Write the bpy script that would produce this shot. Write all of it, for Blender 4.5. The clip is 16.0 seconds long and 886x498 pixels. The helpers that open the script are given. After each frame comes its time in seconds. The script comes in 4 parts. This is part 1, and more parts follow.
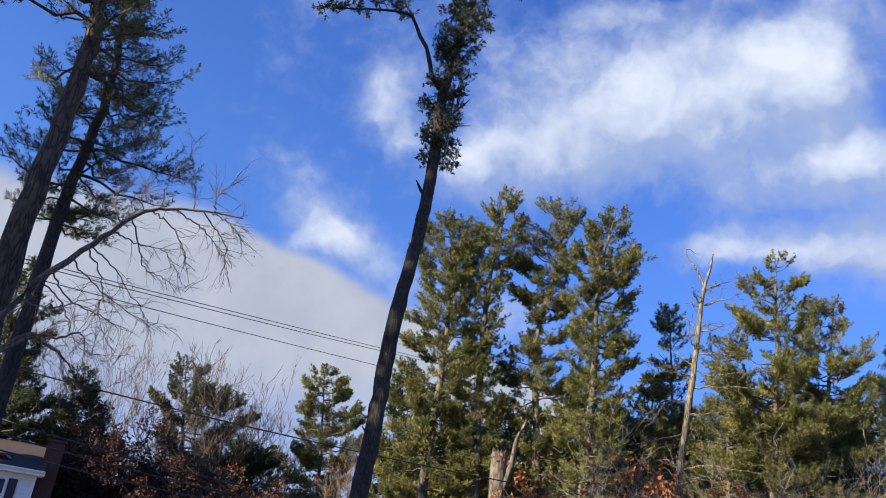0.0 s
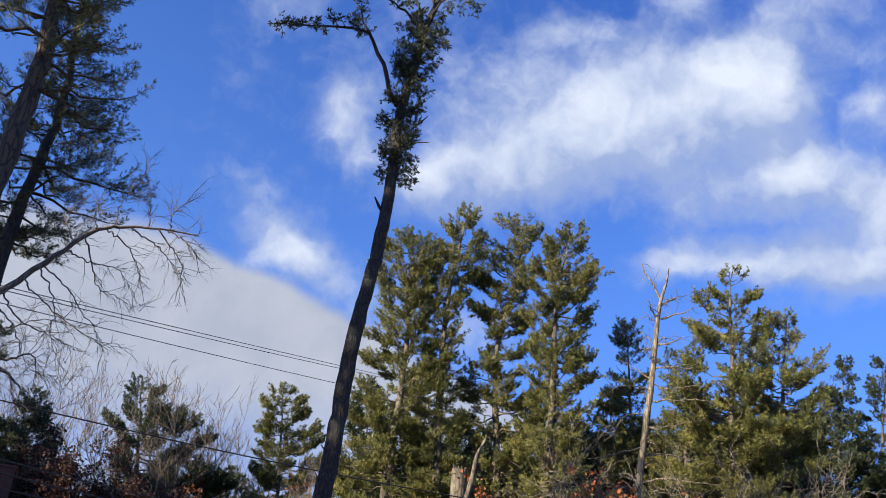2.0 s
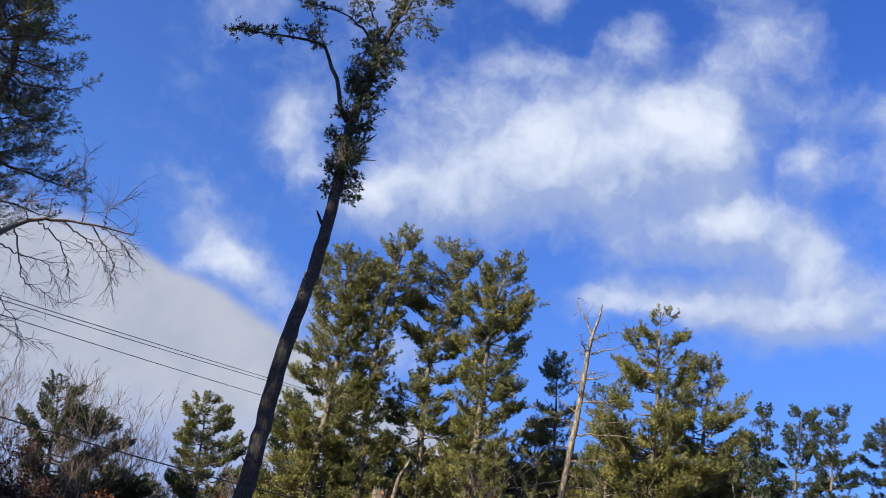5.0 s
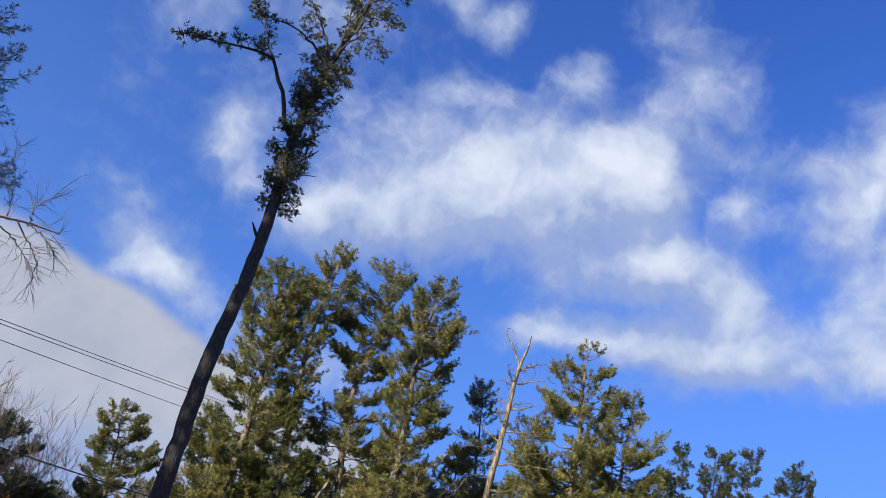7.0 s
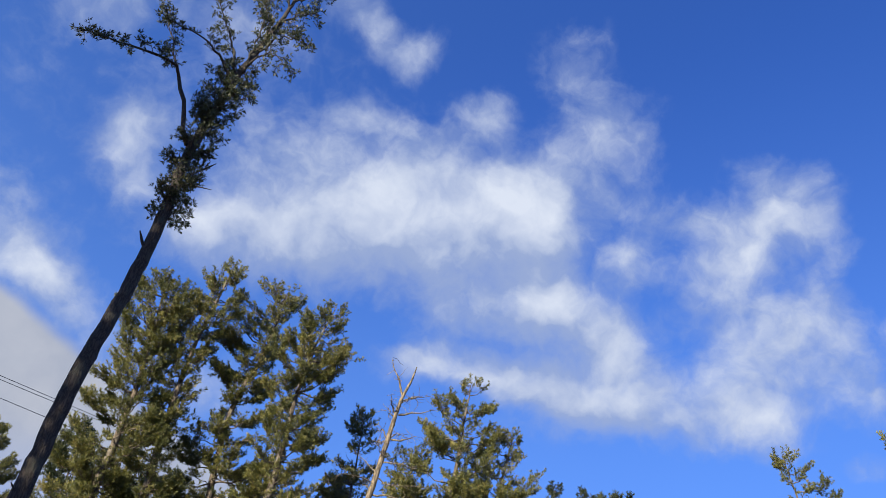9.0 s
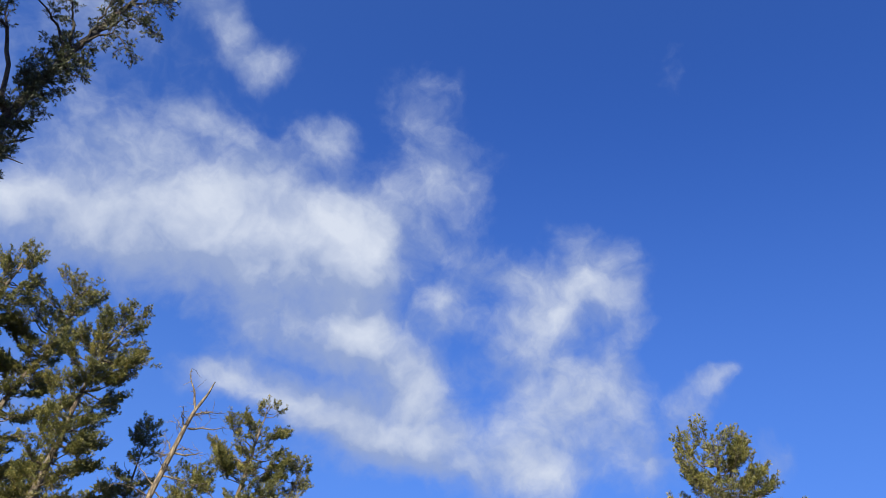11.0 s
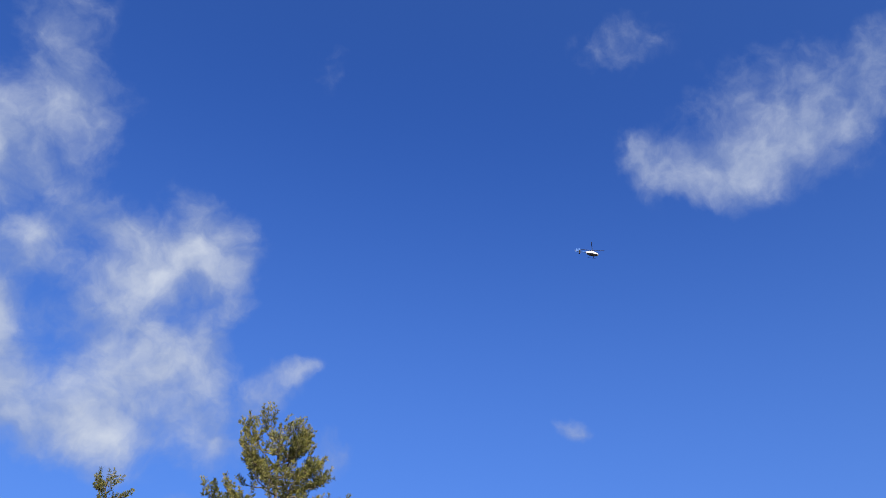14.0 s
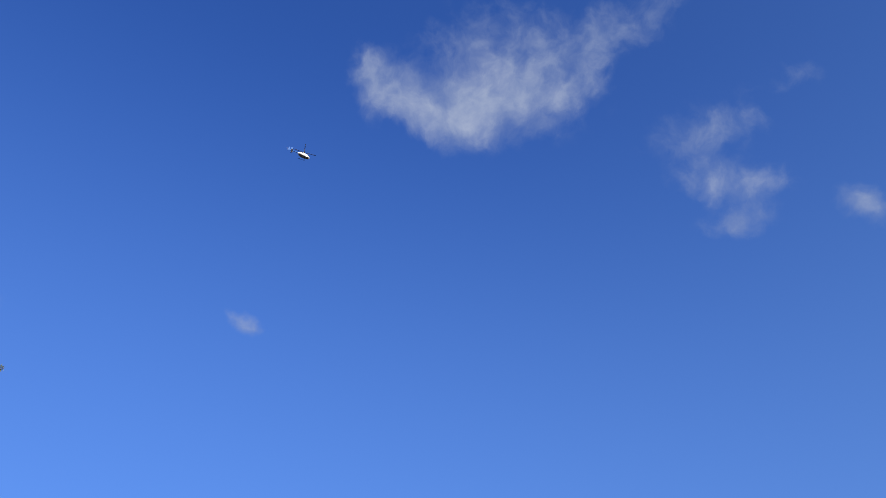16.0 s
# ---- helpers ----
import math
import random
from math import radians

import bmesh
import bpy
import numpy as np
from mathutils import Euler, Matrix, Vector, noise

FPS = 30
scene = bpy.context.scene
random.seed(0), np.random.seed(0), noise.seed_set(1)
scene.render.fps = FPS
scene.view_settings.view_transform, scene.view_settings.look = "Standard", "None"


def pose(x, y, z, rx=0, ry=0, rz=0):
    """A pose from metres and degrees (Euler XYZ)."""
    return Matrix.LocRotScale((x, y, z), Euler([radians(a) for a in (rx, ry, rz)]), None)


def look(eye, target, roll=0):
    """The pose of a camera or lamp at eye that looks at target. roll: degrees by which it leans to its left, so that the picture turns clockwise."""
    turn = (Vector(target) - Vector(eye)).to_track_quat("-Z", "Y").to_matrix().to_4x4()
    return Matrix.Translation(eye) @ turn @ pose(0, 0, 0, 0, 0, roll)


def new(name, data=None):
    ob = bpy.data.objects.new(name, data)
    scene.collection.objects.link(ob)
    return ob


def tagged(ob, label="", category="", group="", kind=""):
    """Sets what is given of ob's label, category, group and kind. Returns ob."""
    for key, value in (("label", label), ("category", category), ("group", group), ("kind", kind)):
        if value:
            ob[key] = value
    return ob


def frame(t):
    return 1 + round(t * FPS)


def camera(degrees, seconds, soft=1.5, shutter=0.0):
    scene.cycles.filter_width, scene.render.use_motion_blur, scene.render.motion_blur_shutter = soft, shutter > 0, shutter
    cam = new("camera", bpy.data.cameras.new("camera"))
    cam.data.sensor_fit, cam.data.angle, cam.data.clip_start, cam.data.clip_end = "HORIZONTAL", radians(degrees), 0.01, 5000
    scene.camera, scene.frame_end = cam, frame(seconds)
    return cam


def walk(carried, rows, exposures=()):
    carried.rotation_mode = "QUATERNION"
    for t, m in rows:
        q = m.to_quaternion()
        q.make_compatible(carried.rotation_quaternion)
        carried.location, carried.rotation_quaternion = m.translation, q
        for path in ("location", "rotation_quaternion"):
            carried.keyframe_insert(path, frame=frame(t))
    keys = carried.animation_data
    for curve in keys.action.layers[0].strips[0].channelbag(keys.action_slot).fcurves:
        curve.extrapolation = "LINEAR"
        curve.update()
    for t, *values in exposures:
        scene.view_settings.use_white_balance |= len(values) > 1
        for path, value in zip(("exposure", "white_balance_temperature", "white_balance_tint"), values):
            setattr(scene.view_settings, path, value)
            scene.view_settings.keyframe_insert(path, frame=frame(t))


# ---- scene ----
cam = camera(52.73, 16.0, soft=0.7)
EYE = 1.6
# seconds, then the Euler turn of the camera, which stands in one spot
ROWS = [
    (0.0, 118.00, -5.00, -2.65),
    (0.5, 118.27, -5.31, -3.54),
    (1.0, 118.55, -4.94, -4.23),
    (1.5, 118.80, -3.91, -4.43),
    (2.0, 119.20, -3.38, -4.78),
    (2.5, 119.47, -3.80, -5.54),
    (3.0, 119.55, -4.00, -6.21),
    (3.5, 119.97, -4.06, -7.05),
    (4.0, 120.22, -4.44, -8.10),
    (6.5, 122.63, -6.35, -14.55),
    (7.0, 123.09, -6.53, -16.10),
    (7.5, 123.61, -6.57, -17.70),
    (8.0, 124.27, -6.46, -19.61),
    (10.5, 128.62, -6.77, -34.62),
    (11.0, 129.50, -6.72, -38.97),
    (11.5, 130.21, -6.21, -43.31),
    (12.0, 130.77, -5.24, -47.52),
    (12.5, 131.19, -4.53, -51.93),
    (13.0, 131.35, -4.03, -56.65),
    (13.5, 131.19, -2.88, -61.43),
    (14.0, 130.51, -2.16, -66.73),
    (14.5, 129.45, -1.98, -72.70),
    (15.0, 128.08, -1.47, -78.24),
    (15.5, 126.52, -1.31, -84.27),
    (16.0, 124.80, -0.97, -89.67),
]
walk(cam, [(t, pose(0, 0, EYE, rx, ry, rz)) for t, rx, ry, rz in ROWS], exposures=((0.0, 1.53), (4.0, 1.50), (8.0, 1.39), (12.0, 1.24), (14.5, 1.14), (16.0, 1.02)))

# ---- light ----
SUN_AZ, SUN_EL = -125.0, 22.0  # clockwise from +y
sun = new("sun", bpy.data.lights.new("sun", "SUN"))
sun.data.energy, sun.data.angle, sun.data.color = 5.0, radians(0.5), (1.0, 0.86, 0.66)
sun_dir = Vector((math.sin(radians(SUN_AZ)) * math.cos(radians(SUN_EL)), math.cos(radians(SUN_AZ)) * math.cos(radians(SUN_EL)), math.sin(radians(SUN_EL))))
sun.matrix_world = look(sun_dir * 200, (0, 0, 0))

world = bpy.data.worlds.new("winter_sky")
scene.world = world
world.use_nodes = True
wt = world.node_tree
wt.nodes.clear()


def wnode(kind, **values):
    n = wt.nodes.new(kind)
    for k, v in values.items():
        setattr(n, k, v)
    return n


def wmath(op, a, b=None, c=None, clamp=False):
    n = wnode("ShaderNodeMath", operation=op, use_clamp=clamp)
    for i, v in enumerate((a, b, c)):
        if v is None:
            continue
        if isinstance(v, (int, float)):
            n.inputs[i].default_value = v
        else:
            wt.links.new(v, n.inputs[i])
    return n.outputs[0]


def wrange(value, a, b, c=0.0, d=1.0, smooth=True):
    n = wnode("ShaderNodeMapRange", interpolation_type="SMOOTHSTEP" if smooth else "LINEAR")
    wt.links.new(value, n.inputs[0])
    for i, v in enumerate((a, b, c, d)):
        n.inputs[1 + i].default_value = v
    return n.outputs[0]


def wmix(fac, a, b, blend="MIX"):
    n = wnode("ShaderNodeMix", data_type="RGBA", blend_type=blend)
    for key, v in ((0, fac), (6, a), (7, b)):
        if isinstance(v, (int, float)):
            n.inputs[key].default_value = v
        elif isinstance(v, tuple):
            n.inputs[key].default_value = (*v, 1)
        else:
            wt.links.new(v, n.inputs[key])
    return n.outputs[2]


def wnoise(vector, scale, detail, rough, lac=2.0):
    n = wnode("ShaderNodeTexNoise")
    wt.links.new(vector, n.inputs["Vector"])
    n.inputs["Scale"].default_value, n.inputs["Detail"].default_value = scale, detail
    n.inputs["Roughness"].default_value, n.inputs["Lacunarity"].default_value = rough, lac
    return n


ways = wnode("ShaderNodeTexCoord").outputs["Generated"]
sky = wnode("ShaderNodeTexSky", sky_type="NISHITA", sun_disc=False, sun_elevation=radians(SUN_EL),
            sun_rotation=radians(SUN_AZ) % (2 * math.pi), altitude=100.0, air_density=1.0, dust_density=0.6, ozone_density=2.2)
blue = wmix(1.0, sky.outputs[0], (0.052, 0.101, 0.224), "MULTIPLY")
# the ways are bent a little by soft noise, so that the clouds get ragged edges
coarse = wnoise(ways, 9.0, 3.0, 0.55)
fine = wnoise(ways, 24.0, 5.0, 0.55)
def bend(noise_node, amount):
    v = wnode("ShaderNodeVectorMath", operation="SUBTRACT")
    wt.links.new(noise_node.outputs["Color"], v.inputs[0])
    v.inputs[1].default_value = (0.5, 0.5, 0.5)
    w = wnode("ShaderNodeVectorMath", operation="SCALE")
    wt.links.new(v.outputs[0], w.inputs[0])
    w.inputs["Scale"].default_value = amount
    return w.outputs[0]
def wadd(a, b):
    v = wnode("ShaderNodeVectorMath", operation="ADD")
    wt.links.new(a, v.inputs[0])
    wt.links.new(b, v.inputs[1])
    return v.outputs[0]
bent = wadd(wadd(ways, bend(coarse, 0.050)), bend(fine, 0.026))
cover, shade = None, None


def puff(az, el, half_long, half_wide, tilt, before=None):
    """A soft ellipse round one way into the sky: 1 in its middle, 0 at its rim. Degrees; tilt from the level."""
    a, e, t = radians(az), radians(el), radians(tilt)
    c = Vector((math.sin(a) * math.cos(e), math.cos(a) * math.cos(e), math.sin(e)))
    right = Vector((math.cos(a), -math.sin(a), 0))
    up = right.cross(c)
    u = right * math.cos(t) + up * math.sin(t)
    v = c.cross(u) * -1.0
    turn = Matrix((u, v, u.cross(v))).transposed().to_euler()
    m = wnode("ShaderNodeMapping", vector_type="TEXTURE")
    m.inputs["Location"].default_value, m.inputs["Rotation"].default_value = c, turn
    m.inputs["Scale"].default_value = (radians(half_long) * 1.44, radians(half_wide) * 1.85, 0.5)
    # each puff is worked out after the one before it, which keeps the shader small
    wt.links.new(bent if before is None else wadd(bent, wmath("MULTIPLY", before, 1e-7)), m.inputs["Vector"])
    d = wnode("ShaderNodeVectorMath", operation="LENGTH")
    wt.links.new(m.outputs[0], d.inputs[0])
    return wrange(d.outputs["Value"], 1.0, 0.05)


def cloud(az, el, half_long, half_wide, tilt, strength):
    global cover
    p = wmath("MULTIPLY", puff(az, el, half_long, half_wide, tilt, cover), strength)
    # thickness adds up as films of vapour do: 1 - (1 - a)(1 - b)
    cover = p if cover is None else wmath("SUBTRACT", wmath("ADD", cover, p), wmath("MULTIPLY", cover, p))


def grey(az, el, half_long, half_wide, tilt, strength):
    """The shaded underside of a cloud."""
    global shade
    p = wmath("MULTIPLY", puff(az, el, half_long, half_wide, tilt, cover if shade is None else shade), strength)
    shade = p if shade is None else wmath("MAXIMUM", shade, p)


# small puffs beside the bank
cloud(-8.2, 28.1, 4.1, 2.1, -16, 0.85)
cloud(-5.3, 26.4, 2.9, 1.6, -33, 0.55)
cloud(-11.5, 31.0, 2.9, 1.8, 1, 0.28)
cloud(-6.1, 37.5, 2.7, 1.6, 42, 0.75)
cloud(-3.9, 35.4, 2.2, 1.5, 19, 0.50)
cloud(-0.1, 24.6, 4.3, 2.2, -15, 0.45)
cloud(5.9, 23.9, 3.2, 2.2, 3, 0.50)
# pale veil low over the woods
cloud(-15.9, 18.3, 8.4, 2.4, 10, 0.55)
cloud(-6.4, 19.7, 4.9, 2.1, 7, 0.50)
# great white cloud
cloud(6.8, 35.0, 7.2, 2.2, 21, 1.00)
cloud(14.8, 37.8, 6.9, 3.1, 20, 1.00)
cloud(22.1, 38.3, 6.1, 3.5, 4, 1.00)
cloud(27.3, 38.6, 3.7, 2.8, -35, 0.95)
cloud(11.6, 33.8, 8.3, 2.2, 10, 0.40)
cloud(20.2, 35.1, 7.9, 2.0, 2, 0.30)
cloud(6.6, 39.1, 5.7, 1.5, 21, 0.42)
cloud(10.5, 42.4, 2.5, 1.0, 1, 0.20)
cloud(17.0, 42.0, 2.3, 1.1, 7, 0.24)
cloud(1.1, 33.6, 3.1, 1.2, 26, 0.60)
# long cloud below it
cloud(22.6, 32.1, 5.0, 1.7, 4, 0.70)
cloud(27.7, 33.0, 3.0, 2.2, 1, 0.95)
cloud(32.3, 31.3, 3.7, 1.7, -27, 0.85)
cloud(26.9, 30.2, 6.3, 1.5, -1, 0.25)
# low bank
cloud(19.4, 28.4, 2.7, 1.1, 6, 0.75)
cloud(25.8, 27.7, 4.0, 1.3, -7, 0.95)
cloud(30.8, 26.8, 5.4, 1.6, -7, 0.80)
cloud(34.1, 28.7, 3.6, 1.6, -27, 0.70)
cloud(36.7, 26.2, 4.0, 1.9, -33, 0.70)
cloud(30.8, 24.9, 6.4, 1.4, -4, 0.20)
cloud(30.1, 27.6, 6.0, 1.6, -9, 0.70)
# torn cloud
cloud(44.1, 37.4, 4.4, 2.0, 22, 0.70)
cloud(47.8, 37.0, 3.2, 1.7, -44, 0.62)
cloud(41.1, 34.7, 4.1, 2.1, 32, 0.55)
cloud(47.1, 32.1, 2.7, 2.5, -1, 0.60)
cloud(42.0, 31.2, 3.5, 2.3, 2, 0.50)
cloud(44.4, 28.5, 4.4, 2.8, -19, 0.60)
cloud(41.5, 26.0, 4.0, 2.0, -27, 0.72)
cloud(34.1, 35.5, 2.0, 1.5, 6, 0.45)
cloud(34.8, 38.7, 3.2, 1.4, -35, 0.30)
cloud(45.3, 40.3, 3.3, 1.3, -14, 0.45)
cloud(52.9, 30.2, 3.2, 1.1, 46, 0.42)
cloud(54.9, 31.7, 1.4, 0.6, 26, 0.40)
cloud(50.2, 26.1, 2.1, 1.6, -1, 0.62)
cloud(57.2, 26.4, 1.9, 1.3, -37, 0.50)
cloud(39.2, 38.0, 2.5, 1.4, 3, 0.40)
cloud(48.6, 28.7, 2.3, 3.0, -1, 0.40)
# high wisps
cloud(11.2, 48.2, 3.2, 1.1, -27, 0.50)
cloud(15.1, 47.7, 2.2, 1.1, 34, 0.58)
cloud(8.4, 49.3, 2.3, 1.1, -16, 0.42)
cloud(22.6, 44.5, 2.0, 1.5, 13, 0.55)
cloud(29.6, 47.6, 3.2, 2.1, 83, 0.42)
cloud(33.4, 44.3, 3.5, 2.1, -29, 0.50)
cloud(34.4, 42.3, 2.7, 1.5, -40, 0.12)
cloud(12.5, 43.1, 2.6, 1.1, -5, 0.32)
cloud(-10.7, 43.9, 5.6, 1.3, 36, 0.50)
cloud(-0.7, 45.8, 3.4, 2.1, 19, 0.45)
cloud(20.5, 44.0, 2.1, 1.4, 15, 0.40)
cloud(30.2, 42.6, 3.6, 2.0, -2, 0.42)
cloud(11.0, 42.6, 3.2, 1.5, -13, 0.30)
# broad thin veil
cloud(-8.0, 36.0, 15.0, 8.5, 0, 0.15)
cloud(3.0, 45.0, 13.0, 5.0, 8, 0.13)
cloud(26.8, 32.0, 16.8, 5.4, -6, 0.13)
cloud(6.5, 39.4, 10.7, 3.9, 21, 0.24)
cloud(33.3, 37.4, 4.0, 4.2, -12, 0.22)
# thin cloud high up
cloud(82.2, 45.5, 2.1, 1.3, -15, 0.50)
cloud(87.7, 44.2, 4.5, 1.6, -0, 0.55)
cloud(94.3, 43.8, 4.9, 1.9, 6, 0.55)
cloud(92.4, 47.3, 5.0, 2.6, 18, 0.42)
cloud(100.1, 45.5, 3.8, 2.7, 35, 0.45)
cloud(81.5, 52.2, 3.5, 1.5, 5, 0.34)
cloud(106.0, 48.1, 3.8, 1.6, 14, 0.36)
cloud(87.5, 43.0, 3.5, 1.0, -18, 0.35)
cloud(74.8, 28.9, 1.7, 0.6, -29, 0.50)
cloud(48.8, 22.6, 1.6, 0.8, -3, 0.40)
cloud(52.0, 51.3, 1.4, 1.4, 51, 0.14)
cloud(53.0, 50.9, 2.1, 1.3, 75, 0.14)
# last scraps
cloud(111.1, 40.6, 4.2, 1.3, 0, 0.35)
cloud(111.8, 37.6, 3.8, 1.2, -14, 0.45)
cloud(111.6, 35.2, 2.7, 0.8, -1, 0.40)
cloud(120.0, 33.5, 1.8, 1.0, -48, 0.65)
cloud(118.1, 42.5, 2.8, 0.9, 0, 0.30)
# undersides
grey(13.4, 33.6, 9.4, 2.2, 9, 0.75)
grey(22.8, 35.4, 7.9, 1.8, 0, 0.60)
grey(26.5, 30.2, 6.7, 1.5, -2, 0.60)
grey(31.5, 25.3, 6.7, 1.7, -7, 0.60)
grey(32.0, 25.7, 6.3, 1.4, -12, 0.50)

billow = wnoise(bent, 13.0, 5.0, 0.50)
shred = wnoise(bent, 42.0, 5.0, 0.58)
# the same billows a step towards the sun: where those are thinner, the cloud is lit
step = wnode("ShaderNodeVectorMath", operation="ADD")
wt.links.new(bent, step.inputs[0])
step.inputs[1].default_value = sun_dir * 0.02 + Vector((0, 0, 0.012))
billow_sunward = wnoise(step.outputs[0], 13.0, 5.0, 0.50)
ragged = wmath("ADD", wmath("ADD", cover, wmath("MULTIPLY", wmath("SUBTRACT", billow.outputs["Fac"], 0.5), 0.72)),
               wmath("MULTIPLY", wmath("SUBTRACT", shred.outputs["Fac"], 0.5), wmath("MULTIPLY_ADD", cover, -0.52, 0.80)))
alpha = wmath("MULTIPLY", wmath("MULTIPLY", wrange(ragged, 0.06, 0.98), wrange(cover, 0.0, 0.22)), 0.97)
relief = wmath("MULTIPLY", wmath("SUBTRACT", billow.outputs["Fac"], billow_sunward.outputs["Fac"]), 1.4)
lit = wmath("ADD", wmath("SUBTRACT", wrange(ragged, 0.22, 1.42), shade), relief, clamp=True)
white = wmix(lit, (0.33, 0.42, 0.66), (0.73, 0.79, 0.91))
# pale haze towards the horizon
height = wnode("ShaderNodeSeparateXYZ")
wt.links.new(ways, height.inputs[0])
# and on the side towards the sun
towards = wnode("ShaderNodeVectorMath", operation="DOT_PRODUCT")
wt.links.new(ways, towards.inputs[0])
towards.inputs[1].default_value = sun_dir
pale = wmath("ADD", wrange(height.outputs["Z"], 0.80, 0.15, 0.0, 0.52), wrange(towards.outputs["Value"], -0.38, 0.2, 0.0, 0.12), clamp=True)
haze = wmix(pale, blue, (0.185, 0.38, 0.84))
clouded = wmix(alpha, haze, white)
# the grey bank over the far woods: a smooth sheet below two straight edges
softly = wadd(ways, bend(coarse, 0.030))


def below(normal, a, b):
    d = wnode("ShaderNodeVectorMath", operation="DOT_PRODUCT")
    wt.links.new(softly, d.inputs[0])
    d.inputs[1].default_value = normal
    return wrange(d.outputs["Value"], a, b)


bank = wmath("MULTIPLY", below((-0.374, 0.364, -0.853), -0.006, 0.014), below((-0.119, 0.452, -0.884), -0.012, 0.025))
sheet_tone = wmix(wrange(billow.outputs["Fac"], 0.3, 0.7), (0.40, 0.44, 0.54), (0.49, 0.52, 0.60))
thin = wrange(height.outputs["Z"], 0.25, 0.36, 0.62, 0.97)
final = wmix(wmath("MULTIPLY", bank, thin), clouded, sheet_tone)
back = wnode("ShaderNodeBackground")
wt.links.new(final, back.inputs["Color"])
back.inputs["Strength"].default_value = 0.40
wt.links.new(back.outputs[0], wnode("ShaderNodeOutputWorld").inputs[0])

# ---- materials ----
def material(name, rough=0.8):
    m = bpy.data.materials.new(name)
    m.use_nodes = True
    m.node_tree.nodes["Principled BSDF"].inputs["Roughness"].default_value = rough
    return m, m.node_tree, m.node_tree.nodes["Principled BSDF"]


def tex(nt, kind, **inputs):
    n = nt.nodes.new(kind)
    for k, v in inputs.items():
        n.inputs[k].default_value = v
    return n


def ramp(nt, fac, *stops):
    n = nt.nodes.new("ShaderNodeValToRGB")
    while len(n.color_ramp.elements) < len(stops):
        n.color_ramp.elements.new(0.5)
    for e, (p, c) in zip(n.color_ramp.elements, stops):
        e.position, e.color = p, (*c, 1)
    nt.links.new(fac, n.inputs[0])
    return n.outputs[0]


def bark(name, dark, light, lichen, stretch=0.22, scale=9.0, depth=0.6):
    """Furrowed bark: plates stretched along the trunk, broad stains and lichen."""
    m, nt, bsdf = material(name, 0.92)
    co = nt.nodes.new("ShaderNodeTexCoord")
    mp = nt.nodes.new("ShaderNodeMapping")
    mp.inputs["Scale"].default_value = (1, 1, stretch)
    nt.links.new(co.outputs["Object"], mp.inputs[0])
    vor = tex(nt, "ShaderNodeTexVoronoi", Scale=scale)
    vor.feature = "DISTANCE_TO_EDGE"
    warp = tex(nt, "ShaderNodeTexNoise", Scale=scale * 1.5, Detail=4.0)
    nt.links.new(mp.outputs[0], warp.inputs["Vector"])
    add = nt.nodes.new("ShaderNodeMix")
    add.data_type, add.blend_type = "RGBA", "ADD"
    add.inputs[0].default_value = 0.12
    nt.links.new(mp.outputs[0], add.inputs[6])
    nt.links.new(warp.outputs["Color"], add.inputs[7])
    nt.links.new(add.outputs[2], vor.inputs["Vector"])
    plates = ramp(nt, vor.outputs["Distance"], (0.0, dark), (0.22, light))
    stain = tex(nt, "ShaderNodeTexNoise", Scale=1.6, Detail=6.0, Roughness=0.65)
    nt.links.new(co.outputs["Object"], stain.inputs["Vector"])
    mask = ramp(nt, stain.outputs["Fac"], (0.52, (0, 0, 0)), (0.72, (1, 1, 1)))
    mix = nt.nodes.new("ShaderNodeMix")
    mix.data_type = "RGBA"
    nt.links.new(mask, mix.inputs[0])
    nt.links.new(plates, mix.inputs[6])
    mix.inputs[7].default_value = (*lichen, 1)
    nt.links.new(mix.outputs[2], bsdf.inputs["Base Color"])
    bump = tex(nt, "ShaderNodeBump", Strength=depth, Distance=0.03)
    nt.links.new(vor.outputs["Distance"], bump.inputs["Height"])
    nt.links.new(bump.outputs[0], bsdf.inputs["Normal"])
    return m


def foliage(name, *stops, see_through=0.35, rough=0.55):
    """Needles or leaves: each tuft its own tone, the whole crown uneven in broad patches."""
    m, nt, bsdf = material(name, rough)
    geo = nt.nodes.new("ShaderNodeNewGeometry")
    co = nt.nodes.new("ShaderNodeTexCoord")
    patch = tex(nt, "ShaderNodeTexNoise", Scale=0.55, Detail=3.0)
    nt.links.new(co.outputs["Object"], patch.inputs["Vector"])
    mid = nt.nodes.new("ShaderNodeMath")
    mid.operation = "MULTIPLY_ADD"
    nt.links.new(geo.outputs["Random Per Island"], mid.inputs[0])
    mid.inputs[1].default_value = 0.55
    lift = nt.nodes.new("ShaderNodeMath")
    lift.operation = "MULTIPLY_ADD"
    nt.links.new(patch.outputs["Fac"], lift.inputs[0])
    lift.inputs[1].default_value, lift.inputs[2].default_value = 1.3, -0.45
    nt.links.new(lift.outputs[0], mid.inputs[2])
    col = ramp(nt, mid.outputs[0], *stops)
    nt.links.new(col, bsdf.inputs["Base Color"])
    trans = nt.nodes.new("ShaderNodeBsdfTranslucent")
    nt.links.new(col, trans.inputs["Color"])
    mix = nt.nodes.new("ShaderNodeMixShader")
    mix.inputs[0].default_value = see_through
    nt.links.new(bsdf.outputs[0], mix.inputs[1])
    nt.links.new(trans.outputs[0], mix.inputs[2])
    nt.links.new(mix.outputs[0], nt.nodes["Material Output"].inputs[0])
    return m


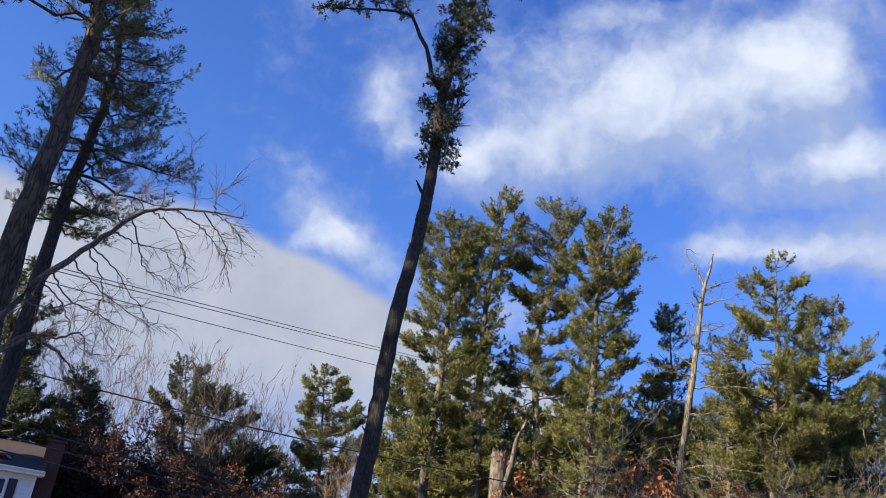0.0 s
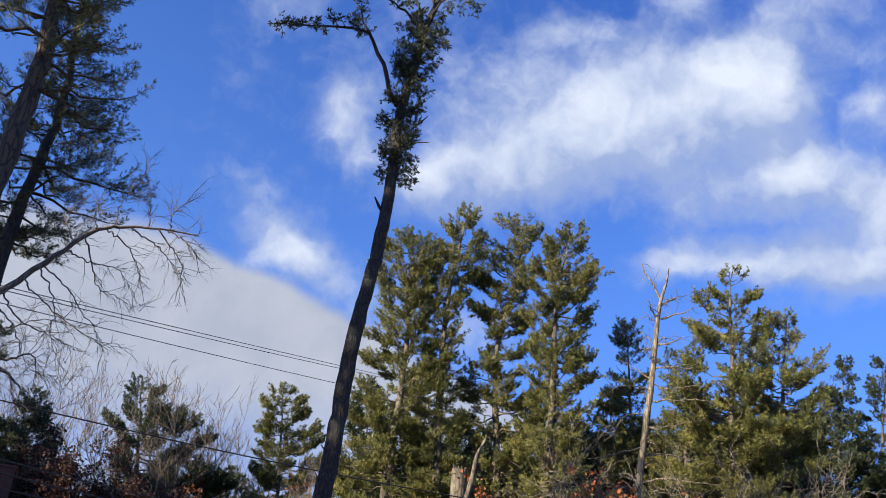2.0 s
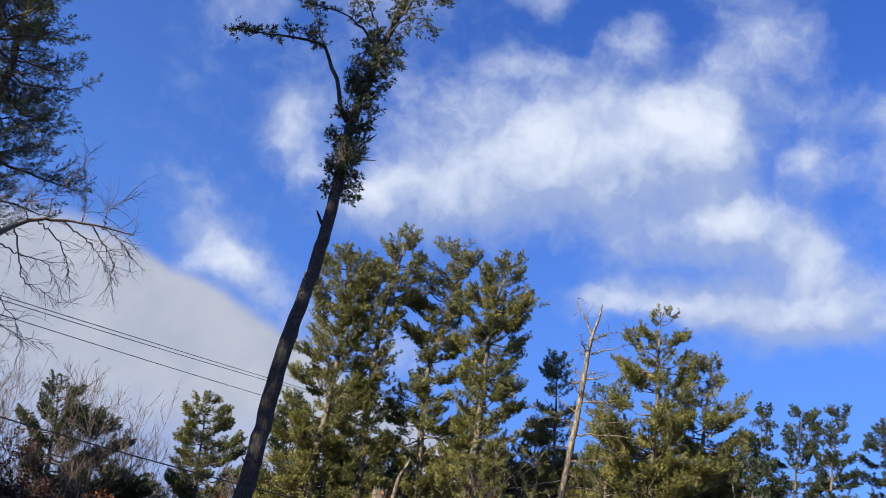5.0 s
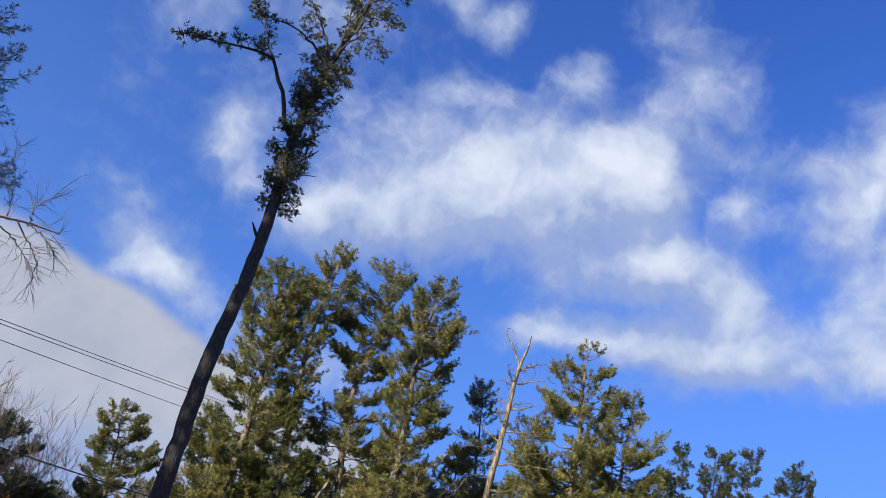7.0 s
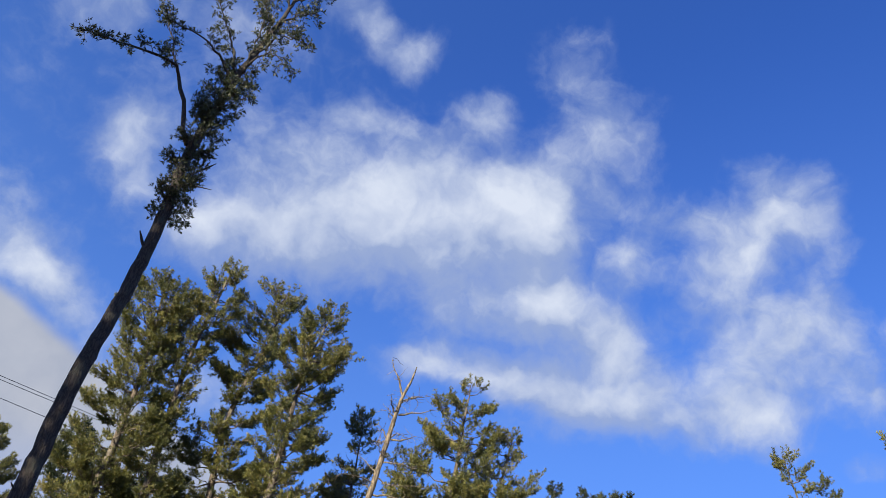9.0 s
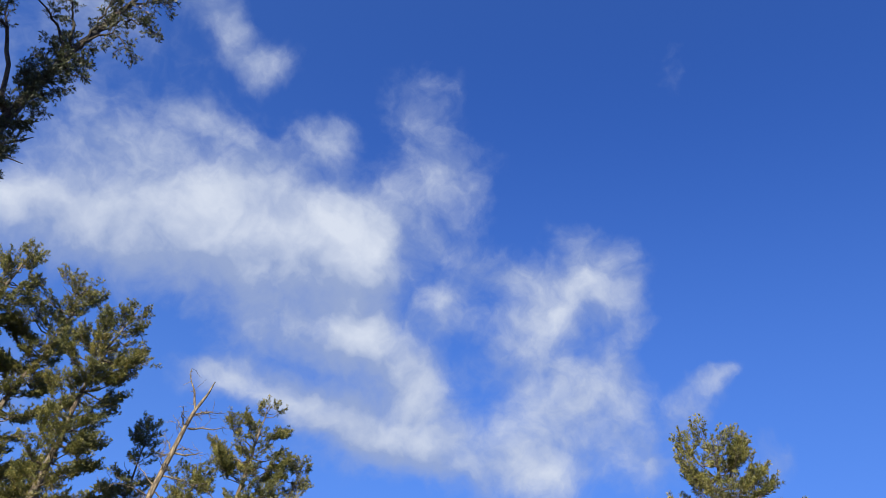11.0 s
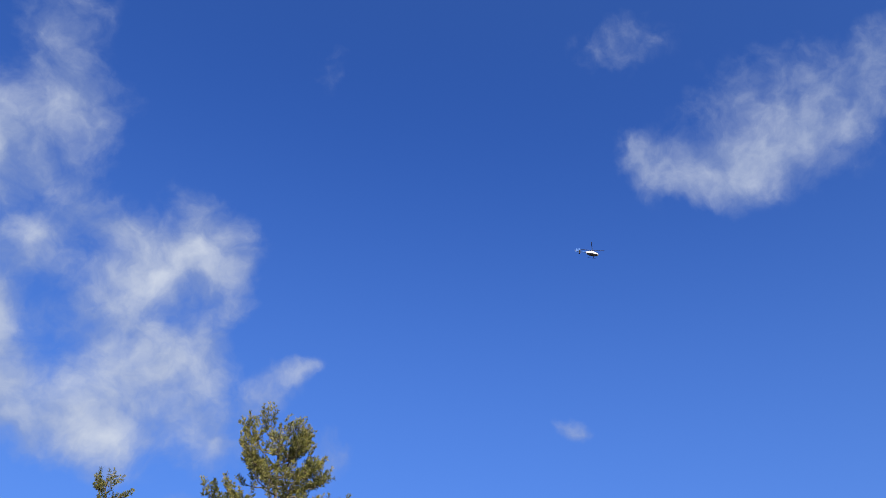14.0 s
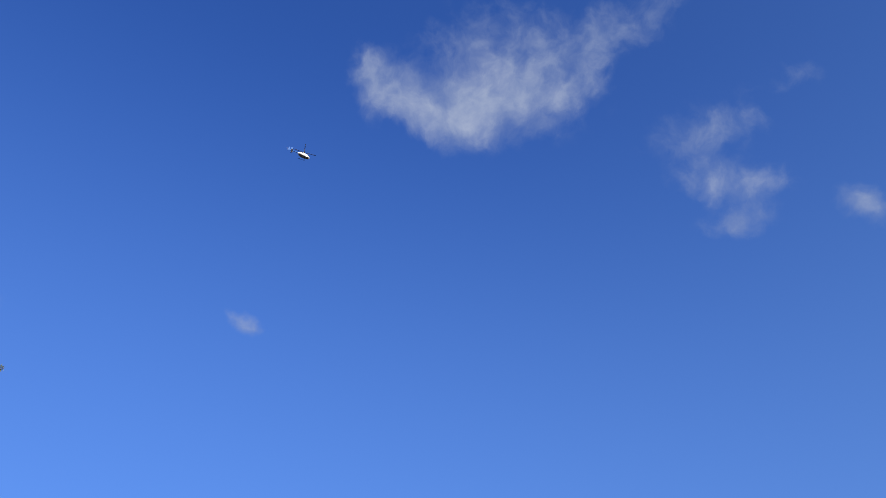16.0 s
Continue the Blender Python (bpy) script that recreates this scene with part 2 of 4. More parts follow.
def plain(name, colour, rough=0.6, metal=0.0, vary=0.25, scale=6.0):
    m, nt, bsdf = material(name, rough)
    co = nt.nodes.new("ShaderNodeTexCoord")
    n = tex(nt, "ShaderNodeTexNoise", Scale=scale, Detail=6.0, Roughness=0.65)
    nt.links.new(co.outputs["Object"], n.inputs["Vector"])
    c = ramp(nt, n.outputs["Fac"], (0.3, tuple(v * (1 - vary) for v in colour)), (0.7, tuple(min(1, v * (1 + vary)) for v in colour)))
    nt.links.new(c, bsdf.inputs["Base Color"])
    bsdf.inputs["Metallic"].default_value = metal
    return m


# bark of the near trunks, coloured darker to carry the shade on them
BARK_NEAR = bark("shade_darkened_bark", (0.010, 0.008, 0.007), (0.042, 0.034, 0.028), (0.050, 0.054, 0.040), scale=15.0, depth=1.0)
BARK_LEFT = bark("brown_pine_bark", (0.018, 0.013, 0.009), (0.085, 0.060, 0.040), (0.090, 0.078, 0.052))
BARK_PINE = bark("grey_pine_bark", (0.03, 0.024, 0.018), (0.12, 0.098, 0.072), (0.17, 0.155, 0.12), scale=7.0)
BARK_DEAD = bark("bleached_wood", (0.045, 0.038, 0.027), (0.19, 0.155, 0.105), (0.075, 0.066, 0.05), scale=8.0, depth=0.7)
BARK_TWIG = bark("pale_twig_bark", (0.10, 0.085, 0.07), (0.26, 0.22, 0.18), (0.30, 0.28, 0.24), scale=12.0, depth=0.2)
BARK_BARE = bark("grey_brown_twig_bark", (0.05, 0.04, 0.033), (0.13, 0.105, 0.085), (0.17, 0.155, 0.13), scale=12.0, depth=0.2)
NEEDLES = foliage("pine_needles", (0.0, (0.028, 0.042, 0.014)), (0.42, (0.096, 0.106, 0.026)), (0.75, (0.185, 0.172, 0.042)), (1.0, (0.235, 0.19, 0.065)), see_through=0.25)
# darker copy of the pine needles: shade on the near crowns is in the colour
NEEDLES_NEAR = foliage("shaded_near_needles", (0.0, (0.014, 0.024, 0.010)), (0.5, (0.035, 0.048, 0.018)), (0.85, (0.075, 0.08, 0.032)), (1.0, (0.16, 0.125, 0.06)), see_through=0.25)
# the same needles with the shade of the wood put into their colour
NEEDLES_SHADE = foliage("shade_toned_needles", (0.0, (0.016, 0.028, 0.012)), (0.5, (0.036, 0.052, 0.02)), (1.0, (0.085, 0.09, 0.035)))
LEAF_OAK = foliage("rust_oak_leaves", (0.0, (0.14, 0.04, 0.014)), (0.5, (0.26, 0.075, 0.022)), (1.0, (0.36, 0.15, 0.05)), rough=0.7)
# maroon leaves, their colour darkened to stand for the shade they grow in
LEAF_MAROON = foliage("shade_darkened_maroon_leaves", (0.0, (0.020, 0.010, 0.008)), (0.5, (0.045, 0.019, 0.014)), (1.0, (0.085, 0.036, 0.022)), rough=0.7)
EARTH = plain("leaf_litter", (0.085, 0.065, 0.04), 0.95, 0, 0.5, 0.6)
CABLE = plain("black_cable", (0.018, 0.018, 0.02), 0.55)

# ---- shapes ----
rng = np.random.default_rng(7)


class Heap:
    """Polygons of one size, gathered in arrays."""

    def __init__(self):
        self.v, self.f, self.n = [], [], 0

    def add(self, v, f):
        self.v.append(np.asarray(v, float).reshape(-1, 3))
        self.f.append(np.asarray(f, int) + self.n)
        self.n += len(self.v[-1])


def make(name, heap, mat, parent=None, smooth=True, label="", kind=""):
    v, f = np.concatenate(heap.v), np.concatenate(heap.f)
    me = bpy.data.meshes.new(name)
    me.vertices.add(len(v))
    me.vertices.foreach_set("co", v.ravel())
    me.loops.add(f.size)
    me.loops.foreach_set("vertex_index", f.ravel())
    me.polygons.add(len(f))
    me.polygons.foreach_set("loop_start", np.arange(len(f)) * f.shape[1])
    me.polygons.foreach_set("use_smooth", np.full(len(f), smooth))
    me.materials.append(mat)
    me.update(calc_edges=True)
    ob = new(name, me)
    ob.parent = parent
    return tagged(ob, label=label, kind=kind)


def part(name, bm, mat, parent, label=""):
    me = bpy.data.meshes.new(name)
    bm.to_mesh(me)
    bm.free()
    me.materials.append(mat)
    ob = new(name, me)
    ob.parent = parent
    return tagged(ob, label=label)


def unit(v):
    v = np.asarray(v, float)
    return v / np.maximum(np.linalg.norm(v, axis=-1, keepdims=True), 1e-9)


def tube(heap, path, radii, sides=6, knobs=0.0):
    """A tapered tube along a path, closed at its end by its own thinness."""
    path, radii = np.asarray(path, float), np.broadcast_to(np.asarray(radii, float), (len(path),))
    t = unit(np.gradient(path, axis=0))
    ref = np.where(np.abs(t[:, 2:3]) > 0.9, [[1.0, 0, 0]], [[0, 0, 1.0]])
    a = unit(np.cross(t, ref))
    b = np.cross(t, a)
    ang = np.arange(sides) * 2 * np.pi / sides
    r = radii[:, None] * (1 + knobs * rng.normal(size=(len(path), sides)))
    v = path[:, None] + r[..., None] * (np.cos(ang)[None, :, None] * a[:, None] + np.sin(ang)[None, :, None] * b[:, None])
    i, j = np.meshgrid(np.arange(len(path) - 1), np.arange(sides), indexing="ij")
    k = (j + 1) % sides
    heap.add(v, np.stack([i * sides + j, i * sides + k, (i + 1) * sides + k, (i + 1) * sides + j], -1).reshape(-1, 4))


def spline(points, n):
    """A smooth path of n points through the given ones (Catmull-Rom)."""
    p = np.asarray(points, float)
    if len(p) == 2:
        return p[0] + (p[1] - p[0]) * np.linspace(0, 1, n)[:, None]
    q = np.concatenate([[2 * p[0] - p[1]], p, [2 * p[-1] - p[-2]]])
    u = np.linspace(0, len(p) - 1 - 1e-9, n)
    i = u.astype(int)
    s = (u - i)[:, None]
    a, b, c, d = q[i], q[i + 1], q[i + 2], q[i + 3]
    return 0.5 * (2 * b + (c - a) * s + (2 * a - 5 * b + 4 * c - d) * s ** 2 + (3 * b - 3 * c + d - a) * s ** 3)


def tufts(heap, at, along, size, blades=7, width=0.2, spread=(0.25, 1.25)):
    """Brushes of needles (or sprays of leaves): narrow blades that fan out from one point each, joined there."""
    at, along = np.asarray(at, float), unit(along)
    n = len(at)
    size = np.broadcast_to(np.asarray(size, float), (n,))
    th = rng.uniform(*spread, (n, blades))
    side = unit(np.cross(along[:, None], rng.normal(size=(n, blades, 3))))
    way = along[:, None] * np.cos(th)[..., None] + side * np.sin(th)[..., None]
    length = size[:, None] * rng.uniform(0.65, 1.15, (n, blades))
    across = unit(np.cross(way, rng.normal(size=(n, blades, 3)))) * (length * width * 0.5)[..., None]
    tip = at[:, None] + way * length[..., None]
    mid = at[:, None] + way * (length * 0.6)[..., None] + across * 2.2
    v = np.concatenate([at[:, None], mid, tip], 1)
    base = np.arange(n)[:, None] * (1 + 2 * blades)
    k = np.arange(blades)[None]
    f = np.stack([np.broadcast_to(base, (n, blades)), base + 1 + k, base + 1 + blades + k], -1).reshape(-1, 3)
    heap.add(v, f)


def ground_height(x, y):
    """Level round the camera, rising to the woods ahead on the left."""
    d = np.hypot(x, y)
    a = np.degrees(np.arctan2(x, y))
    s = np.clip((d - 26) / 24, 0, 1)
    w = np.clip((6 - a) / 18, 0, 1) * np.clip((a + 75) / 30, 0, 1)
    return 4.5 * s * s * (3 - 2 * s) * w * w * (3 - 2 * w)


def sticks(heap, p, q, r):
    """Many thin straight twigs at once, three-sided."""
    t = unit(q - p)
    a = unit(np.cross(t, [0.31, 0.42, 0.85]))
    b = np.cross(t, a)
    ring = [a, -0.5 * a + 0.87 * b, -0.5 * a - 0.87 * b]
    v = np.stack([p + k * r for k in ring] + [q + k * r * 0.35 for k in ring], 1)
    base = np.arange(len(p))[:, None, None] * 6
    heap.add(v, (base + np.array([[0, 1, 4, 3], [1, 2, 5, 4], [2, 0, 3, 5]])[None]).reshape(-1, 4))


def twiggy(needle_heap, wood_heap, path, start, reach, step, size, gap=0.12, blades=7, width=0.2, lift=0.25, droop=0.0, thin=0.006):
    """Side twigs along a bough, set with tufts; the bough's own end carries tufts too."""
    path = np.asarray(path)
    run = np.concatenate([[0], np.cumsum(np.linalg.norm(np.diff(path, axis=0), axis=1))])
    n = max(3, int(run[-1] * (1 - start) / step))
    s = start + (1 - start) * (np.arange(n) + rng.uniform(0, 1, n)) / n
    def at_run(u):
        return np.stack([np.interp(np.clip(u, 0, 1) * run[-1], run, path[:, k]) for k in range(3)], 1)
    p, t = at_run(s), unit(at_run(s + 0.05) - at_run(s - 0.05))
    side = unit(np.cross(t, [0, 0, 1]) + rng.normal(size=(n, 3)) * 0.3) * np.where(np.arange(n) % 2, 1, -1)[:, None]
    length = reach * (0.35 + 0.65 * np.sin(np.pi * np.minimum(1, 0.15 + (s - start) / (1 - start) * 0.95))) * rng.uniform(0.55, 1.2, n)
    rise = np.zeros((n, 3))
    rise[:, 2] = lift * rng.uniform(-0.7, 1.8, n)
    way = unit(t * rng.uniform(0.4, 0.9, n)[:, None] + side * 0.9 + rise)
    m = np.maximum(2, (length / gap).astype(int))
    who = np.repeat(np.arange(n), m)
    u = (np.arange(len(who)) - np.repeat(np.cumsum(m) - m, m) + rng.uniform(0.3, 1.0, len(who))) / m[who]
    pos = p[who] + way[who] * (u * length[who])[:, None]
    pos[:, 2] += (lift * 0.25 - droop) * u ** 2 * length[who]
    pos += rng.normal(size=pos.shape) * 0.03
    along = way[who] + np.array([0, 0, 0.35 - 2 * droop]) + rng.normal(size=pos.shape) * 0.35
    if wood_heap is not None:
        sticks(wood_heap, p, p + way * length[:, None], thin)
    tufts(needle_heap, pos, along, size * rng.uniform(0.7, 1.25, len(pos)), blades, width)


def plumes(needle_heap, wood_heap, path, start, reach, step, size, gap, blades, width, lift=0.45, body=0.07):
    """Secondary branches along a bough, each a slim upswept plume packed with needles; bare towards the trunk."""
    path = np.asarray(path)
    run = np.concatenate([[0], np.cumsum(np.linalg.norm(np.diff(path, axis=0), axis=1))])
    n = max(4, int(run[-1] * (1 - start) / step))
    s = start + (1 - start) * (np.arange(n) + rng.uniform(0.1, 0.9, n)) / n
    s[-1] = 0.97
    def at_run(u):
        return np.stack([np.interp(np.clip(u, 0, 1) * run[-1], run, path[:, k]) for k in range(3)], 1)
    p, t = at_run(s), unit(at_run(s + 0.05) - at_run(s - 0.05))
    side = unit(np.cross(t, [0, 0, 1]) + rng.normal(size=(n, 3)) * 0.25) * np.where(np.arange(n) % 2, 1, -1)[:, None]
    side[-1] *= 0.2
    q = (s - start) / (1 - start)
    length = reach * (0.45 + 0.75 * np.sin(np.pi * np.clip(0.12 + 0.8 * q, 0, 1))) * rng.uniform(0.6, 1.25, n)
    rise = np.zeros((n, 3))
    rise[:, 2] = lift * rng.uniform(0.1, 1.5, n)
    way = unit(t * rng.uniform(0.55, 1.0, n)[:, None] + side * 0.75 + rise)
    m = np.maximum(3, (length / gap).astype(int))
    who = np.repeat(np.arange(n), m)
    u = (np.arange(len(who)) - np.repeat(np.cumsum(m) - m, m) + rng.uniform(0, 1, len(who))) / m[who]
    u = 0.12 + 0.88 * u
    pos = p[who] + way[who] * (u * length[who])[:, None]
    pos[:, 2] += lift * 0.3 * u ** 2 * length[who]
    out = unit(np.cross(way[who], rng.normal(size=pos.shape)))
    pos += out * (body * np.sqrt(rng.uniform(0, 1, len(u))) * (1.15 - 0.7 * u))[:, None]
    along = way[who] + out * 0.55 + np.array([0, 0, 0.35])
    sticks(wood_heap, p, p + way * length[:, None], 0.008)
    tufts(needle_heap, pos, along, size * rng.uniform(0.75, 1.2, len(pos)), blades, width, (0.15, 1.0))


def pine(label, stems, needles=NEEDLES, wood=BARK_PINE, size=0.155, density=1.0, radius=0.3, slope=0.5, bare_low=0, gap=0.05, width=0.155, skirt=3.0, fill=1.0, blades=9, body=0.09, patchy=1.5, group="pines"):
    """An eastern white pine. Each stem: its path, and the crown's reach to either side at rising heights."""
    x0, y0 = stems[0][0][0][:2]
    root = tagged(new("pine_tree"), label, "tree", group)
    root.location = (x0, y0, ground_height(x0, y0))
    off = np.array(root.location)
    needle, twigs = Heap(), Heap()
    seed = rng.uniform(0, 50)
    for path, crown in stems:
        path, crown = np.array(path, float), np.array(crown, float)
        az = math.atan2(path[-1][0], path[-1][1])
        right, away = np.array([math.cos(az), -math.sin(az), 0]), np.array([math.sin(az), math.cos(az), 0])
        top = path[-1]
        if len(path) == 1:
            mid = (crown[0][2] - crown[0][1]) * 0.35
            path = np.array([top + right * mid * 0.8 - [0, 0, top[2] - crown[0][0]], top])
        low = path[0] + (path[0] - path[1]) * 0.25 if len(path) > 2 else path[0]
        g = ground_height(low[0], low[1])
        path = np.concatenate([[[low[0], low[1], g - 0.3], [low[0], low[1], g + 0.5 * (path[0][2] - g)]], path])
        line = spline(path, 40)
        hf = np.clip((line[:, 2] - g) / (top[2] - g), 0, 1)
        trunk = Heap()
        tube(trunk, line + rng.normal(size=line.shape) * 0.02 - off, radius * (1 - hf) ** 0.8 * (1 + 0.4 * np.exp(-hf * 30)) + 0.012, 10, 0.05)
        make("trunk", trunk, wood, root)
        z0, z1 = max(crown[0][0] - skirt, g + 2.5), crown[-1][0]
        z, left_here = z0, 0
        turn = rng.uniform(0, 6.28)
        while z < z1:
            f = (z - z0) / (z1 - z0)
            # boughs grow in whorls, one above the other
            if left_here <= 0:
                left_here = rng.integers(4, 7)
                z += (0.58 + 0.22 * (1 - f)) / density * rng.uniform(0.6, 1.4)
            left_here -= 1
            turn += 2 * np.pi / 5 + rng.normal() * 0.35
            zt = min(z + rng.normal() * 0.10, z1)
            l, r = np.interp(zt, crown[:, 0], crown[:, 1]), np.interp(zt, crown[:, 0], crown[:, 2])
            ext = r if math.cos(turn) > 0 else l
            deep = 0.55 * 0.5 * (l + r) + 0.3
            reach = 1 / math.hypot(math.cos(turn) / ext, math.sin(turn) / deep) * rng.uniform(0.78, 1.15)
            reach *= min(max(0.95 + 0.5 * patchy * noise.noise((math.cos(turn) * 0.9 + seed + 9, math.sin(turn) * 0.9, zt * 0.4)), 0.55), 1.12)
            sl = slope * (0.15 + 0.95 * f) + rng.normal() * 0.14
            zb = min(max(zt - sl * reach * 0.8, g + 2.0), z1 - 0.15)
            p = np.array([np.interp(zb, line[:, 2], line[:, k]) for k in range(3)])
            way = right * math.cos(turn) + away * math.sin(turn)
            s = np.linspace(0, 1, 7)[:, None]
            sway = np.cross(way, [0, 0, 1]) * rng.normal() * 0.15
            bow = p + way * s * reach + np.array([0, 0, 1.0]) * (sl * reach * (0.35 * s + 0.65 * s ** 2) - 0.06 * reach * np.sin(np.pi * s)) + sway * reach * s * s
            bow[1:-1] += rng.normal(size=(5, 3)) * 0.035 * reach
            thick = 0.014 + 0.016 * reach
            bough = Heap()
            tube(bough, bow - off, thick * (1 - 0.85 * np.linspace(0, 1, 7)), 5)
            make("bough", bough, wood, root)
            # full in some quarters of the crown, thin in others
            full = min(0.95 + patchy * noise.noise((math.cos(turn) * 1.1 + seed, math.sin(turn) * 1.1, zt * 0.55)), 1.5) * (1.35 - 0.45 * f)
            if full > 0.28:
                plumes(needle, twigs, bow - off, rng.uniform(0.20, 0.52), 0.18 * reach + 0.30, 0.115 / full / fill, size, gap, blades, width, 0.5, body)
        for _ in range(bare_low):
            zb = rng.uniform(g + 0.45 * (z0 - g), z0 + 2.5)
            p = np.array([np.interp(zb, line[:, 2], line[:, k]) for k in range(3)])
            a = rng.uniform(0, 6.28)
            way = right * math.cos(a) + away * math.sin(a)
            ln = rng.uniform(0.8, 2.6)
            s = np.linspace(0, 1, 6)[:, None]
            bow = p + way * s * ln + np.array([0, 0, 1.0]) * (rng.uniform(-0.25, 0.2) * ln * s + 0.12 * ln * s ** 2) + rng.normal(size=(6, 3)) * 0.05 * ln * s
            bough = Heap()
            tube(bough, bow - off, 0.03 * (1 - 0.85 * np.linspace(0, 1, 6)), 4)
            sticks(bough, np.repeat(bow[2:5] - off, 3, 0), np.repeat(bow[2:5] - off, 3, 0) + way * 0.3 + rng.normal(size=(9, 3)) * 0.25, 0.008)
            make("dead_bough", bough, wood, root)
    make("twig", twigs, wood, root, kind="stuff")
    make("crown", needle, needles, root, smooth=False, kind="stuff")
    return root


def branching(heap, leaf_spots, p, way, length, r, depth, kids, wander=0.22, up=0.12, angle=0.75, sides=4, taper=0.6, fine=0.005):
    """A bare limb that forks again and again."""
    n = 6 if depth > 1 else 4
    pts, w = [np.array(p, float)], unit(way)
    for _ in range(n - 1):
        w = unit(w + rng.normal(size=3) * wander + np.array([0, 0, up]))
        pts.append(pts[-1] + w * length / (n - 1))
    pts = np.array(pts)
    tube(heap, pts, np.linspace(r, r * (taper if depth else 0.35), n), sides if r > 0.03 else 3)
    if depth == 0:
        leaf_spots.append((pts[-1], w))
        return
    for k in range(kids):
        s = rng.uniform(0.25, 1.0) if k else 1.0
        i = min(int(s * (n - 1)), n - 2)
        q = pts[i] + (pts[i + 1] - pts[i]) * (s * (n - 1) - i)
        t = unit(pts[i + 1] - pts[i])
        side = unit(np.cross(t, rng.normal(size=3)))
        a = angle * rng.uniform(0.5, 1.3) * (0.5 if k == 0 else 1)
        branching(heap, leaf_spots, q, t * math.cos(a) + side * math.sin(a), length * rng.uniform(0.5, 0.75), max(fine, r * rng.uniform(0.4, 0.6)), depth - 1, kids, wander, up, angle, sides, taper, fine)


def bare_tree(label, x, y, height, radius, wood=BARK_BARE, depth=4, kids=4, spread=0.6, leaves=None, leaf_size=0.12, leaf_count=3, group="bare trees", stems=1, lean=(0, 0), name="bare_tree", fine=0.007, wander=0.25, up=0.10):
    root = tagged(new(name), label, "shrub" if name == "shrub" else "tree", group)
    g = ground_height(x, y)
    root.location = (x, y, g)
    spots = []
    for k in range(stems):
        trunk = Heap()
        off = rng.normal(size=2) * 0.25 * (k > 0)
        line = spline([(off[0], off[1], -0.3), (off[0] * 1.5 + lean[0] * 0.3, off[1] * 1.5 + lean[1] * 0.3, height * 0.3), (off[0] * 4 + lean[0], off[1] * 4 + lean[1], height * 0.62)], 12)
        line[1:] += rng.normal(size=(11, 3)) * 0.04
        tube(trunk, line, radius * np.linspace(1, 0.5, 12), 8, 0.04)
        make("trunk", trunk, wood, root)
        n = 9
        for i in range(n):
            s = 0.45 + 0.55 * i / (n - 1)
            p = np.array([np.interp(s, np.linspace(0, 1, 12), line[:, c]) for c in range(3)])
            a = i * 2.4 + rng.uniform(0, 0.8)
            tilt = spread * rng.uniform(0.6, 1.2) * (0.35 if i == n - 1 else 1)
            way = (math.sin(tilt) * math.cos(a), math.sin(tilt) * math.sin(a), math.cos(tilt))
            heap = Heap()
            branching(heap, spots, p, way, height * rng.uniform(0.17, 0.26) * (1.25 if i == n - 1 else 1), radius * (0.42 - 0.15 * s), depth - 1, kids, wander, up, 0.8, fine=fine)
            make("branch", heap, wood, root)
    if leaves:
        at = np.array([s[0] for s in spots])
        w = np.array([s[1] for s in spots])
        at = np.repeat(at, leaf_count, 0) + rng.normal(size=(len(at) * leaf_count, 3)) * 0.12
        lf = Heap()
        tufts(lf, at, np.repeat(w, leaf_count, 0) + rng.normal(size=at.shape) * 0.8, leaf_size, 3, 0.65)
        make("foliage", lf, leaves, root, smooth=False, kind="stuff")
    return root

# ---- ground ----
rr = np.concatenate([[0.01], np.linspace(0.5, 120, 60), [160, 240, 400, 800, 1600, 3000]])
aa = np.arange(96) * 2 * np.pi / 96
gx, gy = rr[:, None] * np.sin(aa) + 3.3, rr[:, None] * np.cos(aa) - 2.1
gz = ground_height(gx, gy) * np.clip((200 - rr[:, None]) / 100, 0, 1) + 0.05 * np.sin(gx * 0.7) * np.cos(gy * 0.9)
gi, gj = np.meshgrid(np.arange(len(rr) - 1), np.arange(96), indexing="ij")
gk = (gj + 1) % 96
sheet = Heap()
sheet.add(np.stack([gx, gy, gz], -1), np.stack([gi * 96 + gj, (gi + 1) * 96 + gj, (gi + 1) * 96 + gk, gi * 96 + gk], -1).reshape(-1, 4)[:, ::-1])
make("ground", sheet, EARTH, None, True, "wooded ground under leaf litter", "structure")

# ---- the tall pines in the middle ----
pine("tall twin-stemmed white pine in yellow-green winter needles", [
    ([(0.12, 42.00, 10.77), (0.59, 42.00, 19.04), (0.33, 42.00, 25.63)],
     [(11.3, 2.2, 2.7), (14.0, 2.3, 2.3), (16.3, 2.1, 2.3), (18.7, 2.1, 2.3), (20.6, 2.0, 2.0), (22.5, 1.6, 1.6), (23.6, 3.3, 1.9), (24.6, 1.6, 1.6), (25.8, 0.9, 0.4)]),
    ([(2.59, 41.92, 11.00), (2.42, 41.93, 17.38), (2.65, 41.92, 22.76), (3.35, 41.87, 27.52)],
     [(13.1, 1.4, 1.5), (15.3, 1.6, 1.2), (17.4, 1.4, 0.8), (19.2, 1.3, 1.2), (20.8, 1.5, 0.8), (23.1, 1.5, 1.0), (24.8, 1.6, 1.7), (26.2, 1.8, 1.3), (27.5, 0.5, 0.7)])], radius=0.34, density=1.15, fill=1.6, bare_low=10)
